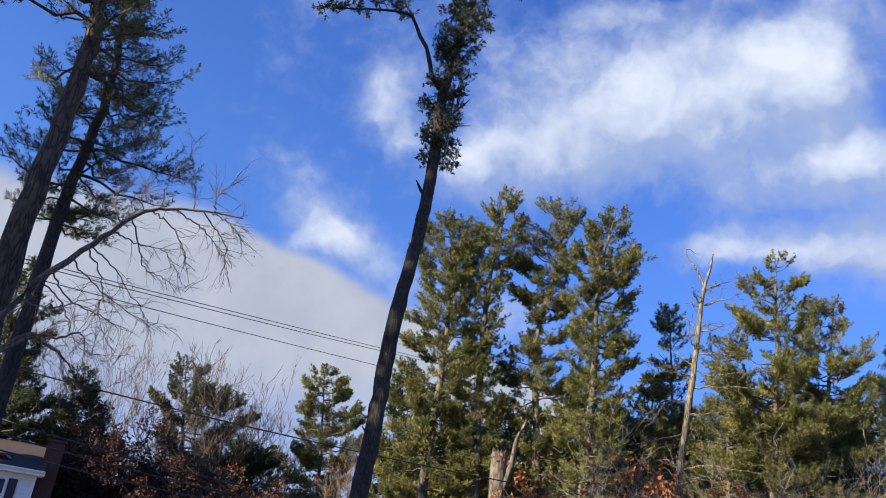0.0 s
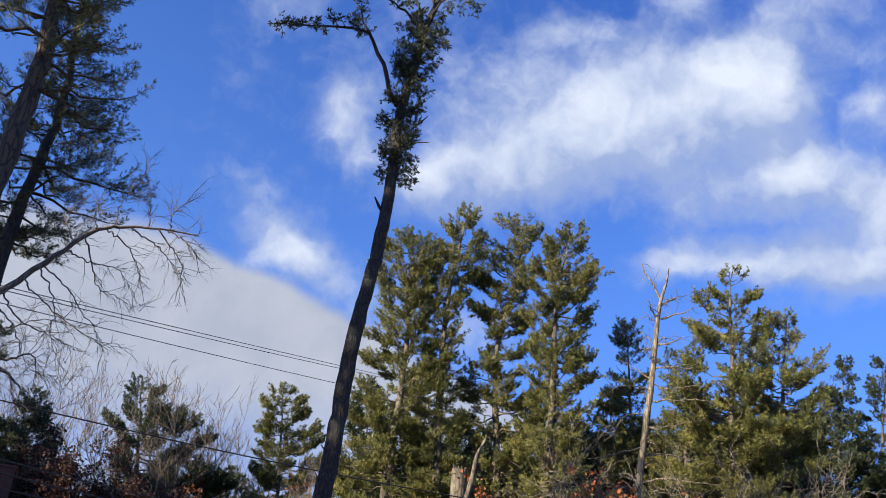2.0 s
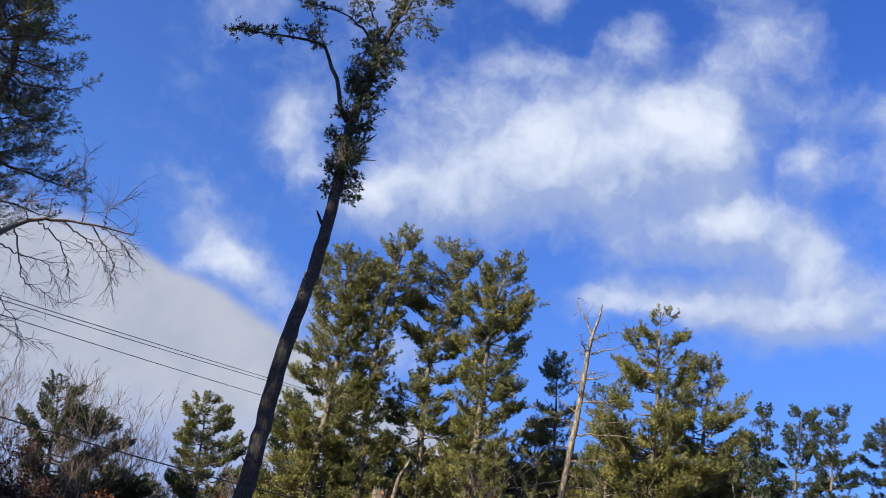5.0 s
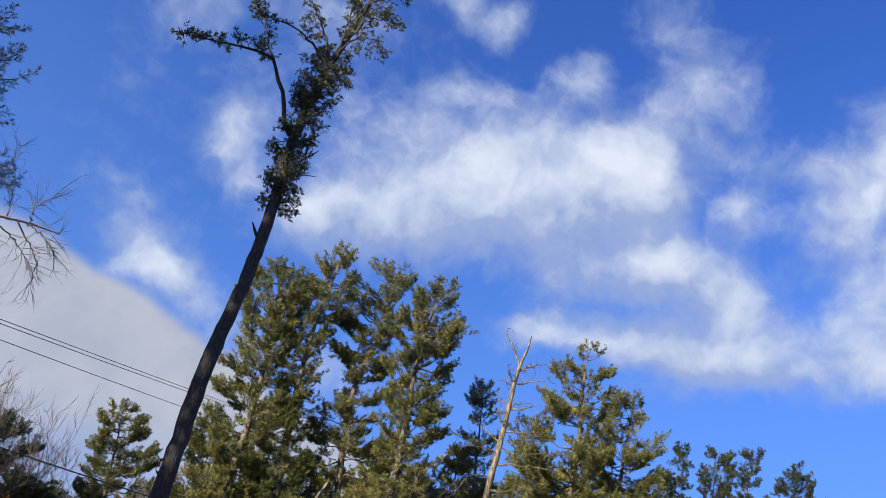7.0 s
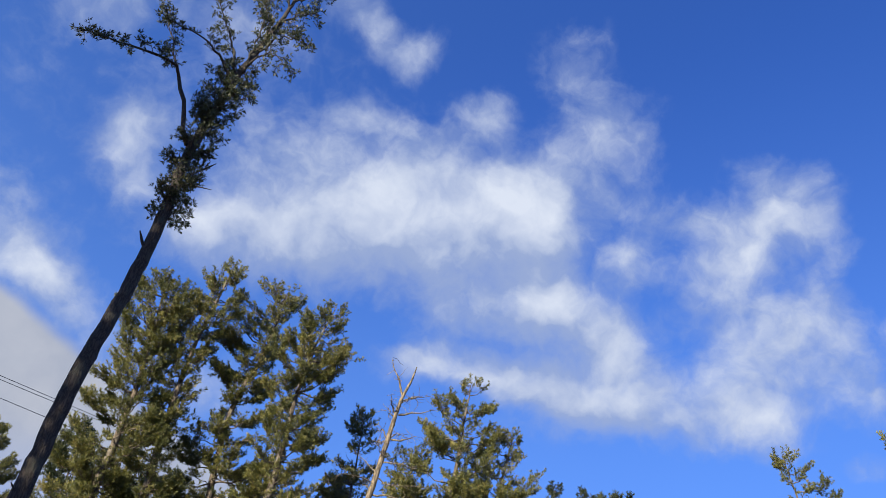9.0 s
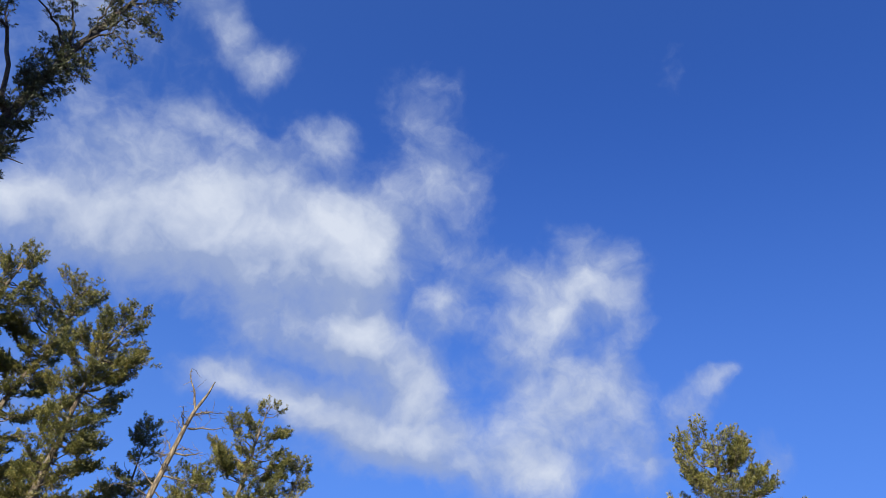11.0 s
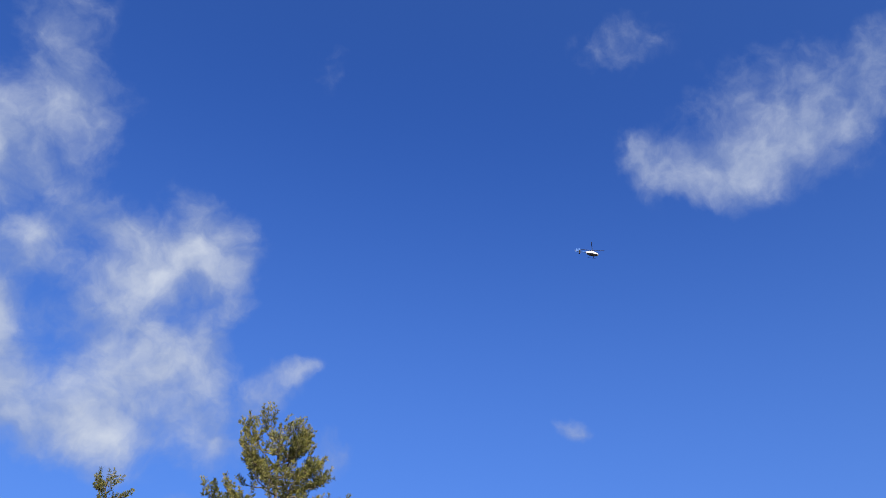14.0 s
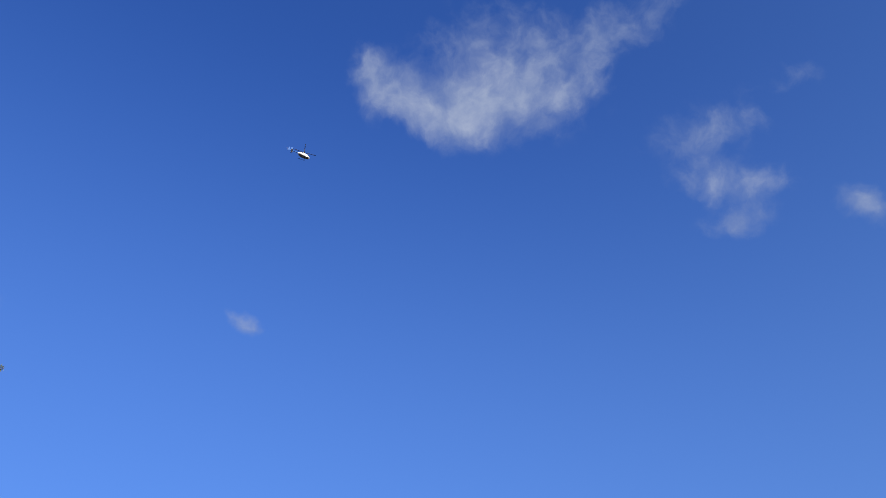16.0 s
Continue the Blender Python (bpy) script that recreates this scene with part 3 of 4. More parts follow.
pine("tall white pine with a bent crown and open gaps", [
    ([(5.57, 42.64, 11.44), (5.27, 42.68, 19.50), (6.17, 42.56, 23.47), (6.52, 42.50, 27.42)],
     [(13.6, 1.9, 2.7), (15.9, 2.2, 2.8), (18.0, 2.0, 2.8), (19.6, 0.6, 3.1), (20.8, 0.6, 2.3), (22.1, 2.2, 1.7), (24.1, 2.8, 0.4), (25.5, 2.7, 0.5), (26.6, 2.4, 1.0), (27.5, 0.9, 0.9)])], radius=0.3, density=1.1, fill=1.6, bare_low=14)
pine("tall white pine with long level boughs", [
    ([(7.13, 39.36, 10.88), (7.56, 39.28, 16.10), (7.79, 39.23, 21.37), (8.66, 39.05, 25.50)],
     [(11.6, 1.3, 2.1), (13.9, 1.3, 2.0), (15.8, 1.3, 1.6), (17.2, 1.6, 1.8), (18.4, 1.4, 2.5), (19.8, 1.5, 2.7), (21.3, 1.6, 2.4), (22.9, 1.6, 2.5), (24.2, 1.3, 0.9), (25.6, 0.5, 0.5)])], radius=0.3, density=1.2, fill=1.6, bare_low=12)
pine("slender white pine beside a dead trunk", [
    ([(11.97, 42.34, 12.54), (12.09, 42.31, 16.45), (12.11, 42.30, 21.51)],
     [(14.1, 2.6, 1.8), (17.0, 2.3, 1.5), (18.8, 1.7, 1.1), (20.4, 1.0, 0.8), (21.6, 0.3, 0.3)])], radius=0.18, density=1.0, fill=1.3, bare_low=14)
pine("broad white pine with a thin pointed top", [
    ([(14.78, 37.17, 11.15), (15.42, 36.91, 18.24), (15.66, 36.81, 22.31)],
     [(12.5, 3.0, 2.8), (14.5, 2.9, 2.4), (16.1, 2.7, 2.2), (17.7, 2.0, 1.8), (19.1, 1.3, 1.6), (19.9, 1.9, 2.1), (21.3, 1.3, 1.8), (22.3, 0.3, 0.4)]),
    ([(16.80, 37.40, 11.40), (17.52, 37.07, 15.84), (18.14, 36.77, 20.02)],
     [(12.8, 1.7, 2.4), (14.8, 1.9, 2.2), (16.3, 1.8, 1.9), (17.9, 1.7, 1.6), (19.2, 1.1, 0.6), (20.0, 0.4, 0.4)])], radius=0.28, density=1.1, fill=1.6, bare_low=16)
pine("bushy white pine crowded between its neighbours", [
    ([(14.07, 40.63, 11.84), (14.26, 40.57, 15.28), (14.52, 40.47, 19.84)],
     [(12.6, 1.8, 1.7), (16.7, 1.6, 1.5), (18.4, 1.3, 1.3), (19.8, 0.5, 0.5)])], radius=0.2, density=1.1, fill=1.4, bare_low=14)

# ---- the wood behind them ----
for i in range(21):
    az = radians(-1.0 + 1.45 * i + rng.uniform(-0.6, 0.6))
    d = rng.uniform(50, 58)
    top = EYE + d * math.tan(radians(rng.uniform(17.2, 20.4)))
    x, y = d * math.sin(az), d * math.cos(az)
    w = rng.uniform(2.2, 3.2)
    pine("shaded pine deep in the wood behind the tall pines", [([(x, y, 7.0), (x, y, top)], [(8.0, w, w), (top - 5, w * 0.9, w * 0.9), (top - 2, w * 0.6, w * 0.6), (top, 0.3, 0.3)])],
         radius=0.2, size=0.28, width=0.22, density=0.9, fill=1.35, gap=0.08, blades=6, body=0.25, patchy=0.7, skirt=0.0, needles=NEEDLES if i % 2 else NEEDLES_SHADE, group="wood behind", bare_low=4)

for i in range(7):
    az = radians(-25.0 + 3.0 * i + rng.uniform(-0.8, 0.8))
    d = rng.uniform(62, 70)
    top = EYE + d * math.tan(radians(rng.uniform(12.6, 14.6)))
    x, y = d * math.sin(az), d * math.cos(az)
    w = rng.uniform(2.6, 3.6)
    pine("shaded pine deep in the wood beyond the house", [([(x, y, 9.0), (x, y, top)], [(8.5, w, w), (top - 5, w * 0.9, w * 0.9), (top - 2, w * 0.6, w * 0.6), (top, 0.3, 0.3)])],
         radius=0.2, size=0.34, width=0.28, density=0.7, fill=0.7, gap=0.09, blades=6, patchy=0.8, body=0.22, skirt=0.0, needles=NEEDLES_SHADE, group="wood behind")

# ---- pines further off ----
pine("distant narrow white pine", [
    ([(25.88, 48.53, 16.67), (26.93, 47.96, 23.17)],
     [(16.7, 1.1, 1.7), (19.3, 1.0, 1.2), (21.4, 0.8, 0.9), (23.2, 0.3, 0.3)])], radius=0.2, size=0.2, density=0.85, fill=1.2, patchy=0.8, group="distant pines", needles=NEEDLES_SHADE)
pine("distant white pine with a blunt top", [
    ([(28.35, 48.29, 16.89), (29.35, 47.69, 23.39)],
     [(16.9, 1.2, 1.9), (19.5, 1.2, 1.7), (21.6, 1.0, 1.2), (23.4, 0.5, 0.5)])], radius=0.2, size=0.2, density=0.85, fill=1.2, patchy=0.8, group="distant pines", needles=NEEDLES_SHADE)
pine("distant full white pine", [
    ([(28.92, 45.60, 16.29), (29.93, 44.94, 22.43)],
     [(16.3, 1.0, 1.8), (18.8, 1.0, 1.4), (20.7, 0.9, 0.9), (22.4, 0.4, 0.4)])], radius=0.2, size=0.2, density=0.85, fill=1.2, patchy=0.8, group="distant pines", needles=NEEDLES_SHADE)
pine("distant white pine showing its pointed top", [
    ([(34.16, 46.88, 23.14)],
     [(20.0, 1.6, 1.3), (21.7, 1.1, 1.1), (23.1, 0.4, 0.4)])], radius=0.2, size=0.2, density=0.85, fill=1.2, patchy=0.8, group="distant pines", needles=NEEDLES_SHADE)
pine("lone white pine with a ragged bushy crown against the sky", [
    ([(27.52, 19.96, 20.09)],
     [(11.1, 0.9, 3.3), (14.1, 1.8, 3.0), (16.0, 2.4, 3.2), (16.7, 2.0, 2.7), (17.3, 2.6, 2.0), (17.9, 1.6, 2.0), (18.6, 2.8, 1.5), (19.1, 2.1, 1.4), (20.1, 0.8, 0.8)])], radius=0.22, density=1.5, fill=1.3, patchy=1.0, bare_low=6)
pine("white pine top behind the lone pine", [
    ([(31.10, 32.53, 21.38)],
     [(16.8, 0.2, 3.0), (19.1, 0.5, 1.8), (20.2, 0.4, 1.3), (21.4, 0.5, 0.6)])], radius=0.2, density=1.0)
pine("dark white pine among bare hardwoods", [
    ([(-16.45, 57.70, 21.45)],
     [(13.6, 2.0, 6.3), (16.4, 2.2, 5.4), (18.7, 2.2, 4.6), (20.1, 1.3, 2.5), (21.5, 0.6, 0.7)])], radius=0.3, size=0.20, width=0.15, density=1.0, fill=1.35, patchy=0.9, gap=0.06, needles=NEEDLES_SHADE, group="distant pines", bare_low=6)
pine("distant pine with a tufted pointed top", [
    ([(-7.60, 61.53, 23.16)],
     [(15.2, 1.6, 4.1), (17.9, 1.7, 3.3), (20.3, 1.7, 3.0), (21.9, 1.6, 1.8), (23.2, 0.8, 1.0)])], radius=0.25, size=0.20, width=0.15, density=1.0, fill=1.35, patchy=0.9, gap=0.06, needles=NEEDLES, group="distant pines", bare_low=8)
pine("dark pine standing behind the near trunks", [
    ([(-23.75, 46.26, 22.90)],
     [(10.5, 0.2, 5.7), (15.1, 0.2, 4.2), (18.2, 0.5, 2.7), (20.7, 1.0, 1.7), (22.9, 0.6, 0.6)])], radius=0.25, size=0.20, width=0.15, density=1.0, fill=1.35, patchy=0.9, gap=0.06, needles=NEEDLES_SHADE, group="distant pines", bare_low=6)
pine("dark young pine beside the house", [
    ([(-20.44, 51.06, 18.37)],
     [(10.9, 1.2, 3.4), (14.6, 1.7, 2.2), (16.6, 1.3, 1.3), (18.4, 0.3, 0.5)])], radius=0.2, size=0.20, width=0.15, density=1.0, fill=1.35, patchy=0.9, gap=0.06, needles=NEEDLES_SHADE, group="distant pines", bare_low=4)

# ---- unseen pines beside and behind the viewer, added to keep the low sun off near trunks and house ----
pine("unseen tall white pine added to shade the leaning trunk", [
    ([(-21.6, 5.8, 10.0), (-21.8, 5.7, 31.0)], [(7.0, 3.5, 3.5), (14.0, 3.6, 3.6), (22.0, 3.0, 3.0), (31.0, 0.5, 0.5)])], radius=0.35, size=0.5, width=0.5, density=0.5, gap=0.16, fill=0.6, blades=5, body=0.3, skirt=0.5, group="near pines")

pine("unseen tall white pine added to shade the left trunks", [
    ([(-28.5, 7.6, 10.0), (-28.6, 7.6, 29.5)], [(6.0, 3.2, 3.2), (14.0, 3.6, 3.6), (22.0, 3.0, 3.0), (29.5, 0.5, 0.5)])], radius=0.35, size=0.5, width=0.5, density=0.5, gap=0.16, fill=0.6, blades=5, body=0.3, skirt=0.5, group="near pines")
for x, y, top in ((-31.5, 30.0, 25.0), (-34.0, 27.5, 25.0), (-36.0, 33.5, 26.0), (-38.0, 38.5, 26.0)):
    pine("unseen dense pine added to cast shade on the house", [
        ([(x, y, 8.0), (x, y, top)], [(5.0, 3.0, 3.0), (12.0, 3.2, 3.2), (18.0, 2.4, 2.4), (top, 0.4, 0.4)])], radius=0.28, size=0.5, width=0.55, density=0.5, gap=0.16, fill=0.6, blades=5, body=0.3, skirt=0.5, group="roadside pines")

# ---- the near pines ----
pine("thick near pine trunk with brown furrowed bark and a high crown", [
    ([(-8.40, 15.92, 5.86), (-8.40, 15.92, 8.60), (-8.38, 15.93, 11.52), (-8.32, 15.96, 13.83), (-8.47, 15.88, 16.64), (-8.70, 15.80, 22.50)],
     [(13.2, 1.0, 3.1), (13.9, 1.7, 3.0), (14.6, 2.3, 2.2), (15.4, 2.4, 1.4), (16.4, 2.5, 1.3), (17.4, 2.5, 1.3), (19.0, 2.3, 1.3), (21.0, 1.6, 1.2), (22.6, 0.4, 0.4)])], needles=NEEDLES, wood=BARK_LEFT, radius=0.37, size=0.125, width=0.10, blades=9, gap=0.042, density=1.3, fill=0.75, patchy=1.7, group="near pines", slope=0.2, skirt=0.3)
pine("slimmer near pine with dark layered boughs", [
    ([(-10.04, 20.69, 6.68), (-10.04, 20.69, 10.16), (-10.04, 20.69, 13.14), (-9.88, 20.77, 16.41), (-10.16, 20.64, 19.87), (-10.40, 20.50, 24.00)],
     [(12.0, 0.9, 1.5), (12.4, 1.6, 1.6), (13.2, 1.6, 2.2), (13.9, 2.1, 2.8), (14.4, 2.3, 2.7), (15.3, 0.9, 1.5), (16.2, 1.3, 1.4), (17.7, 1.2, 1.1), (19.7, 1.1, 0.5), (22.0, 1.0, 0.8), (24.0, 0.3, 0.3)])], needles=NEEDLES_NEAR, wood=BARK_NEAR, radius=0.27, size=0.135, width=0.09, blades=9, gap=0.042, density=1.3, fill=1.3, patchy=0.9, group="near pines", slope=0.2, skirt=0.3)


def leaning_pine():
    """The tall near pine: a bare leaning trunk, shoots along its upper part, a few long limbs."""
    root = tagged(new("pine_tree"), "tall leaning pine with a bare dark trunk and sparse high crown", "tree", "near pines")
    root.location = (-1.75, 19.95, 0)
    off = np.array(root.location)
    line = spline([(-1.75, 19.95, -0.3), (-1.55, 19.95, 2.8), (-1.33, 19.96, 5.58), (-1.18, 19.97, 7.37), (-0.98, 19.98, 10.20), (-0.70, 19.99, 12.11), (-0.49, 19.99, 14.53), (-0.42, 20.0, 17.0),
                   (-0.16, 20.0, 18.7), (0.06, 20.0, 20.09), (0.51, 19.99, 22.0), (0.90, 19.98, 23.75), (1.24, 19.96, 26.18)], 110)
    s = np.linspace(0, 1, 110)
    trunk = Heap()
    wob = rng.normal(size=line.shape) * 0.012
    tube(trunk, line + wob - off, 0.215 * (1 - s) ** 0.7 * (1 + 0.35 * np.exp(-s * 25)) + 0.02, 14, 0.045)
    make("trunk", trunk, BARK_NEAR, root)
    limb, needle = Heap(), Heap()
    # short shoots that clothe the trunk below the fork
    for z in np.arange(14.6, 20.6, 0.055):
        p = np.array([np.interp(z, line[:, 2], line[:, k]) for k in range(3)])
        a = rng.uniform(0, 6.28)
        ln = rng.uniform(0.35, 0.95) * (0.9 + 0.12 * math.sin(z * 2.1)) * (0.8 if z < 17 else 1.0)
        way = np.array([math.cos(a), math.sin(a), rng.uniform(-0.25, 0.5)])
        bow = p + way * np.linspace(0, 1, 5)[:, None] * ln + np.array([0, 0, 0.12]) * np.linspace(0, 1, 5)[:, None] ** 2
        tube(limb, bow - off, 0.016 * (1 - 0.8 * np.linspace(0, 1, 5)), 4)
        twiggy(needle, limb, bow - off, 0.25, 0.30, 0.06, 0.125, 0.062, 7, 0.22, 0.3)
    def limb_run(points, r, side, reach, start=0.2, step=0.17, n=14):
        path = spline(points, n)
        path[1:] += rng.normal(size=(n - 1, 3)) * 0.03
        h = Heap()
        tube(h, path - off, r * (1 - 0.8 * np.linspace(0, 1, n)), 6, 0.04)
        make("limb", h, BARK_NEAR, root)
        total = np.linalg.norm(np.diff(path, axis=0), axis=1).sum()
        m = int(total * (1 - start) / step)
        for i in range(m):
            u = start + (1 - start) * (i + rng.uniform(0, 0.9)) / m
            j = min(int(u * (n - 1)), n - 2)
            p = path[j] + (path[j + 1] - path[j]) * (u * (n - 1) - j)
            t = unit(path[j + 1] - path[j])
            w = unit(t * 0.7 + unit(np.cross(t, rng.normal(size=3))) * 1.0 + np.array([0, 0, 0.15]))
            ln = reach * rng.uniform(0.5, 1.15) * (1 - 0.35 * u)
            bow = p + w * np.linspace(0, 1, 5)[:, None] * ln + rng.normal(size=(5, 3)) * 0.03 * np.linspace(0, 1, 5)[:, None]
            tube(limb, bow - off, 0.014 * (1 - 0.8 * np.linspace(0, 1, 5)), 4)
            twiggy(needle, limb, bow - off, 0.2, side, 0.07, 0.125, 0.065, 7, 0.22, 0.2)
        twiggy(needle, limb, path - off, 0.75, side, 0.07, 0.125, 0.065, 7, 0.22, 0.2)
    limb_run([(-0.55, 19.99, 17.2), (-1.0, 19.97, 18.4), (-1.48, 19.95, 19.46), (-2.03, 19.49, 19.45), (-2.84, 18.79, 18.75), (-3.84, 17.81, 17.75)], 0.075, 0.22, 0.55, 0.5)
    limb_run([(-1.42, 19.95, 19.42), (-1.75, 20.1, 20.1), (-2.04, 20.40, 21.18), (-2.77, 20.82, 22.74)], 0.04, 0.2, 0.5, 0.15)
    limb_run([(-0.12, 20.0, 20.0), (-0.6, 19.8, 20.6), (-1.16, 19.47, 20.63), (-2.43, 18.86, 20.4)], 0.05, 0.22, 0.55, 0.35)
    limb_run([(0.0, 20.0, 20.1), (-0.3, 19.7, 20.9), (-0.65, 19.49, 21.4), (-1.31, 18.95, 22.2)], 0.05, 0.22, 0.6, 0.3)
    limb_run([(0.08, 20.0, 20.2), (0.45, 19.6, 20.9), (0.9, 19.3, 20.9), (1.55, 18.94, 20.1)], 0.04, 0.22, 0.5, 0.25)
    limb_run([(0.4, 19.99, 21.4), (0.8, 19.7, 22.0), (1.3, 19.3, 21.9), (1.8, 19.0, 21.5)], 0.04, 0.25, 0.6, 0.15)
    limb_run([(0.04, 20.0, 19.6), (0.4, 19.8, 19.3), (0.71, 19.59, 19.3)], 0.03, 0.15, 0.25, 0.3)
    limb_run([(0.2, 20.0, 20.7), (0.3, 19.5, 22.0), (0.2, 19.2, 23.0)], 0.04, 0.25, 0.65, 0.15)
    limb_run([(0.5, 20.0, 22.0), (0.5, 20.3, 23.0), (0.2, 20.4, 24.2)], 0.04, 0.25, 0.7, 0.1)
    limb_run([(0.7, 20.0, 22.8), (1.2, 19.6, 23.3), (1.9, 19.3, 23.3)], 0.04, 0.25, 0.65, 0.1)
    limb_run([(0.9, 20.0, 23.7), (0.6, 19.5, 24.8), (0.5, 19.3, 25.8)], 0.035, 0.25, 0.65, 0.1)
    limb_run([(1.0, 20.0, 24.2), (1.6, 20.1, 25.0), (2.0, 20.1, 25.6)], 0.035, 0.25, 0.65, 0.1)
    make("twig", limb, BARK_NEAR, root, kind="stuff")
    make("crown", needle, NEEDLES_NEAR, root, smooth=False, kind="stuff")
    def stub(points, r):
        h = Heap()
        tube(h, spline(points, 5) - off, [r, r * 0.9, r * 0.8, r * 0.7, r * 0.3], 6, 0.08)
        make("broken_branch", h, BARK_NEAR, root)
    stub([(-0.60, 19.97, 13.62), (-0.72, 19.9, 13.78), (-0.87, 19.85, 14.05)], 0.05)
    stub([(-0.40, 19.9, 16.0), (0.0, 19.7, 16.3), (0.33, 19.6, 16.64)], 0.028)
    stub([(-0.42, 19.9, 15.78), (0.0, 19.7, 15.78), (0.43, 19.6, 15.77)], 0.025)
    stub([(-1.20, 19.85, 7.1), (-1.42, 19.75, 7.35)], 0.03)
    stub([(-1.28, 19.85, 6.4), (-1.5, 19.7, 6.75)], 0.022)


leaning_pine()


def dead_pine():
    """A bleached dead trunk that forks at its top, with level broken branches."""
    root = tagged(new("dead_pine"), "bleached dead pine trunk with a forked top and broken branches", "tree")
    root.location = (8.9, 34.9, 0)
    off = np.array(root.location)
    line = spline([(8.9, 34.9, -0.3), (9.4, 34.6, 5.0), (9.91, 34.40, 10.11), (10.33, 34.40, 12.88), (10.72, 34.40, 15.04), (11.05, 34.40, 17.19), (11.23, 34.40, 18.37), (11.42, 34.40, 19.27), (11.70, 34.40, 20.1), (11.87, 34.40, 20.88)], 60)
    t = Heap()
    tube(t, line - off, 0.15 * (1 - np.linspace(0, 1, 60)) ** 0.75 + 0.022, 12, 0.10)
    make("trunk", t, BARK_DEAD, root)
    def branch(points, r):
        h = Heap()
        path = spline(points, 9)
        path[1:] += np.cumsum(rng.normal(size=(8, 3)) * 0.035, 0)
        tube(h, path - off, r * (1 - 0.8 * np.linspace(0, 1, 9)), 5, 0.06)
        for _ in range(9):
            i = rng.integers(2, 9)
            w = unit(path[i] - path[i - 1] + rng.normal(size=3) * 0.6)
            tube(h, path[i] - off + w * np.linspace(0, 1, 4)[:, None] * rng.uniform(0.15, 0.75) + rng.normal(size=(4, 3)) * 0.04, [0.014, 0.011, 0.009, 0.004], 3)
        make("branch", h, BARK_DEAD, root)
    branch([(11.41, 34.40, 19.29), (11.13, 34.70, 20.25), (10.84, 35.00, 21.11)], 0.060)
    branch([(11.34, 34.40, 18.35), (11.94, 34.05, 18.51), (12.67, 33.70, 18.87)], 0.050)
    branch([(11.16, 34.40, 18.36), (10.84, 34.05, 18.68), (10.64, 33.70, 18.90)], 0.045)
    branch([(11.15, 34.40, 18.18), (10.89, 34.70, 18.54)], 0.030)
    branch([(11.47, 34.40, 19.07), (11.91, 34.05, 19.17), (12.55, 33.70, 19.40)], 0.035)
    branch([(11.39, 34.40, 18.91), (11.70, 34.05, 19.08), (12.34, 33.70, 19.23)], 0.022)
    branch([(11.04, 34.40, 17.11), (10.91, 34.70, 17.59), (10.82, 35.00, 17.88)], 0.040)
    branch([(11.10, 34.40, 17.12), (11.53, 34.05, 17.12), (11.91, 33.70, 17.27)], 0.050)
    branch([(11.17, 34.40, 17.20), (11.47, 34.05, 17.34), (11.74, 33.70, 17.13)], 0.030)
    branch([(10.98, 34.40, 16.96), (10.66, 34.70, 17.05)], 0.030)
    branch([(10.89, 34.40, 16.17), (10.39, 34.05, 16.66)], 0.030)
    branch([(10.92, 34.40, 16.11), (11.53, 34.05, 16.06), (12.27, 33.70, 15.98)], 0.045)
    branch([(10.76, 34.40, 15.40), (10.41, 34.70, 15.89), (9.64, 35.00, 16.31)], 0.045)
    branch([(10.76, 34.40, 15.33), (11.48, 34.05, 15.14), (13.18, 33.70, 15.39)], 0.035)
    branch([(10.69, 34.40, 14.57), (11.58, 34.05, 14.55), (13.10, 33.70, 14.41)], 0.050)
    branch([(10.61, 34.40, 14.77), (10.49, 34.70, 15.27)], 0.030)
    branch([(10.42, 34.40, 13.42), (11.01, 34.05, 13.40), (12.16, 33.70, 13.51)], 0.035)
    branch([(10.33, 34.40, 12.63), (9.09, 34.05, 12.16), (7.84, 33.70, 11.74)], 0.045)
    branch([(10.31, 34.40, 12.25), (11.54, 34.70, 12.48), (12.90, 35.00, 12.40)], 0.055)
    branch([(10.27, 34.40, 12.89), (10.72, 34.05, 12.64), (10.26, 33.70, 12.80)], 0.025)
    branch([(10.12, 34.40, 11.11), (11.02, 34.05, 11.17), (12.83, 33.70, 11.00)], 0.055)
    branch([(10.23, 34.40, 11.86), (10.77, 34.70, 12.19), (11.23, 35.00, 11.87)], 0.030)
    branch([(10.07, 34.40, 10.86), (9.30, 34.05, 10.82), (8.48, 33.70, 10.41)], 0.040)
    branch([(10.79, 34.40, 15.06), (9.55, 34.05, 14.94), (8.68, 33.70, 14.32)], 0.030)
    branch([(10.46, 34.40, 13.95), (9.82, 34.70, 13.92), (9.37, 35.00, 13.24)], 0.030)


dead_pine()

# ---- broken snag ----
snag = tagged(new("snag"), "broken grey-brown tree stump standing tall among pines", "tree")
snag.location = (3.2, 37.86, 0)
sn = Heap()
line = spline([(0, 0, -0.3), (0.02, 0, 5), (0.06, 0, 11.9)], 24)
tube(sn, line, np.linspace(0.44, 0.34, 24), 14, 0.05)
for i in range(14):
    a = i * 0.449
    foot = np.array([0.06 + 0.27 * math.cos(a), 0.27 * math.sin(a), 11.8])
    tube(sn, foot + np.array([[0, 0, 0], [0.01, 0, 0.15], [0.02 * math.cos(a), 0.02, rng.uniform(0.2, 0.55)]]), [0.11, 0.08, 0.01], 5)
make("trunk", sn, BARK_PINE, snag)
sn = Heap()
tube(sn, spline([(0.2, -0.1, 10.3), (0.55, -0.2, 11.4), (0.75, -0.3, 12.6), (1.1, -0.4, 13.4)], 10), np.linspace(0.16, 0.05, 10), 8, 0.06)
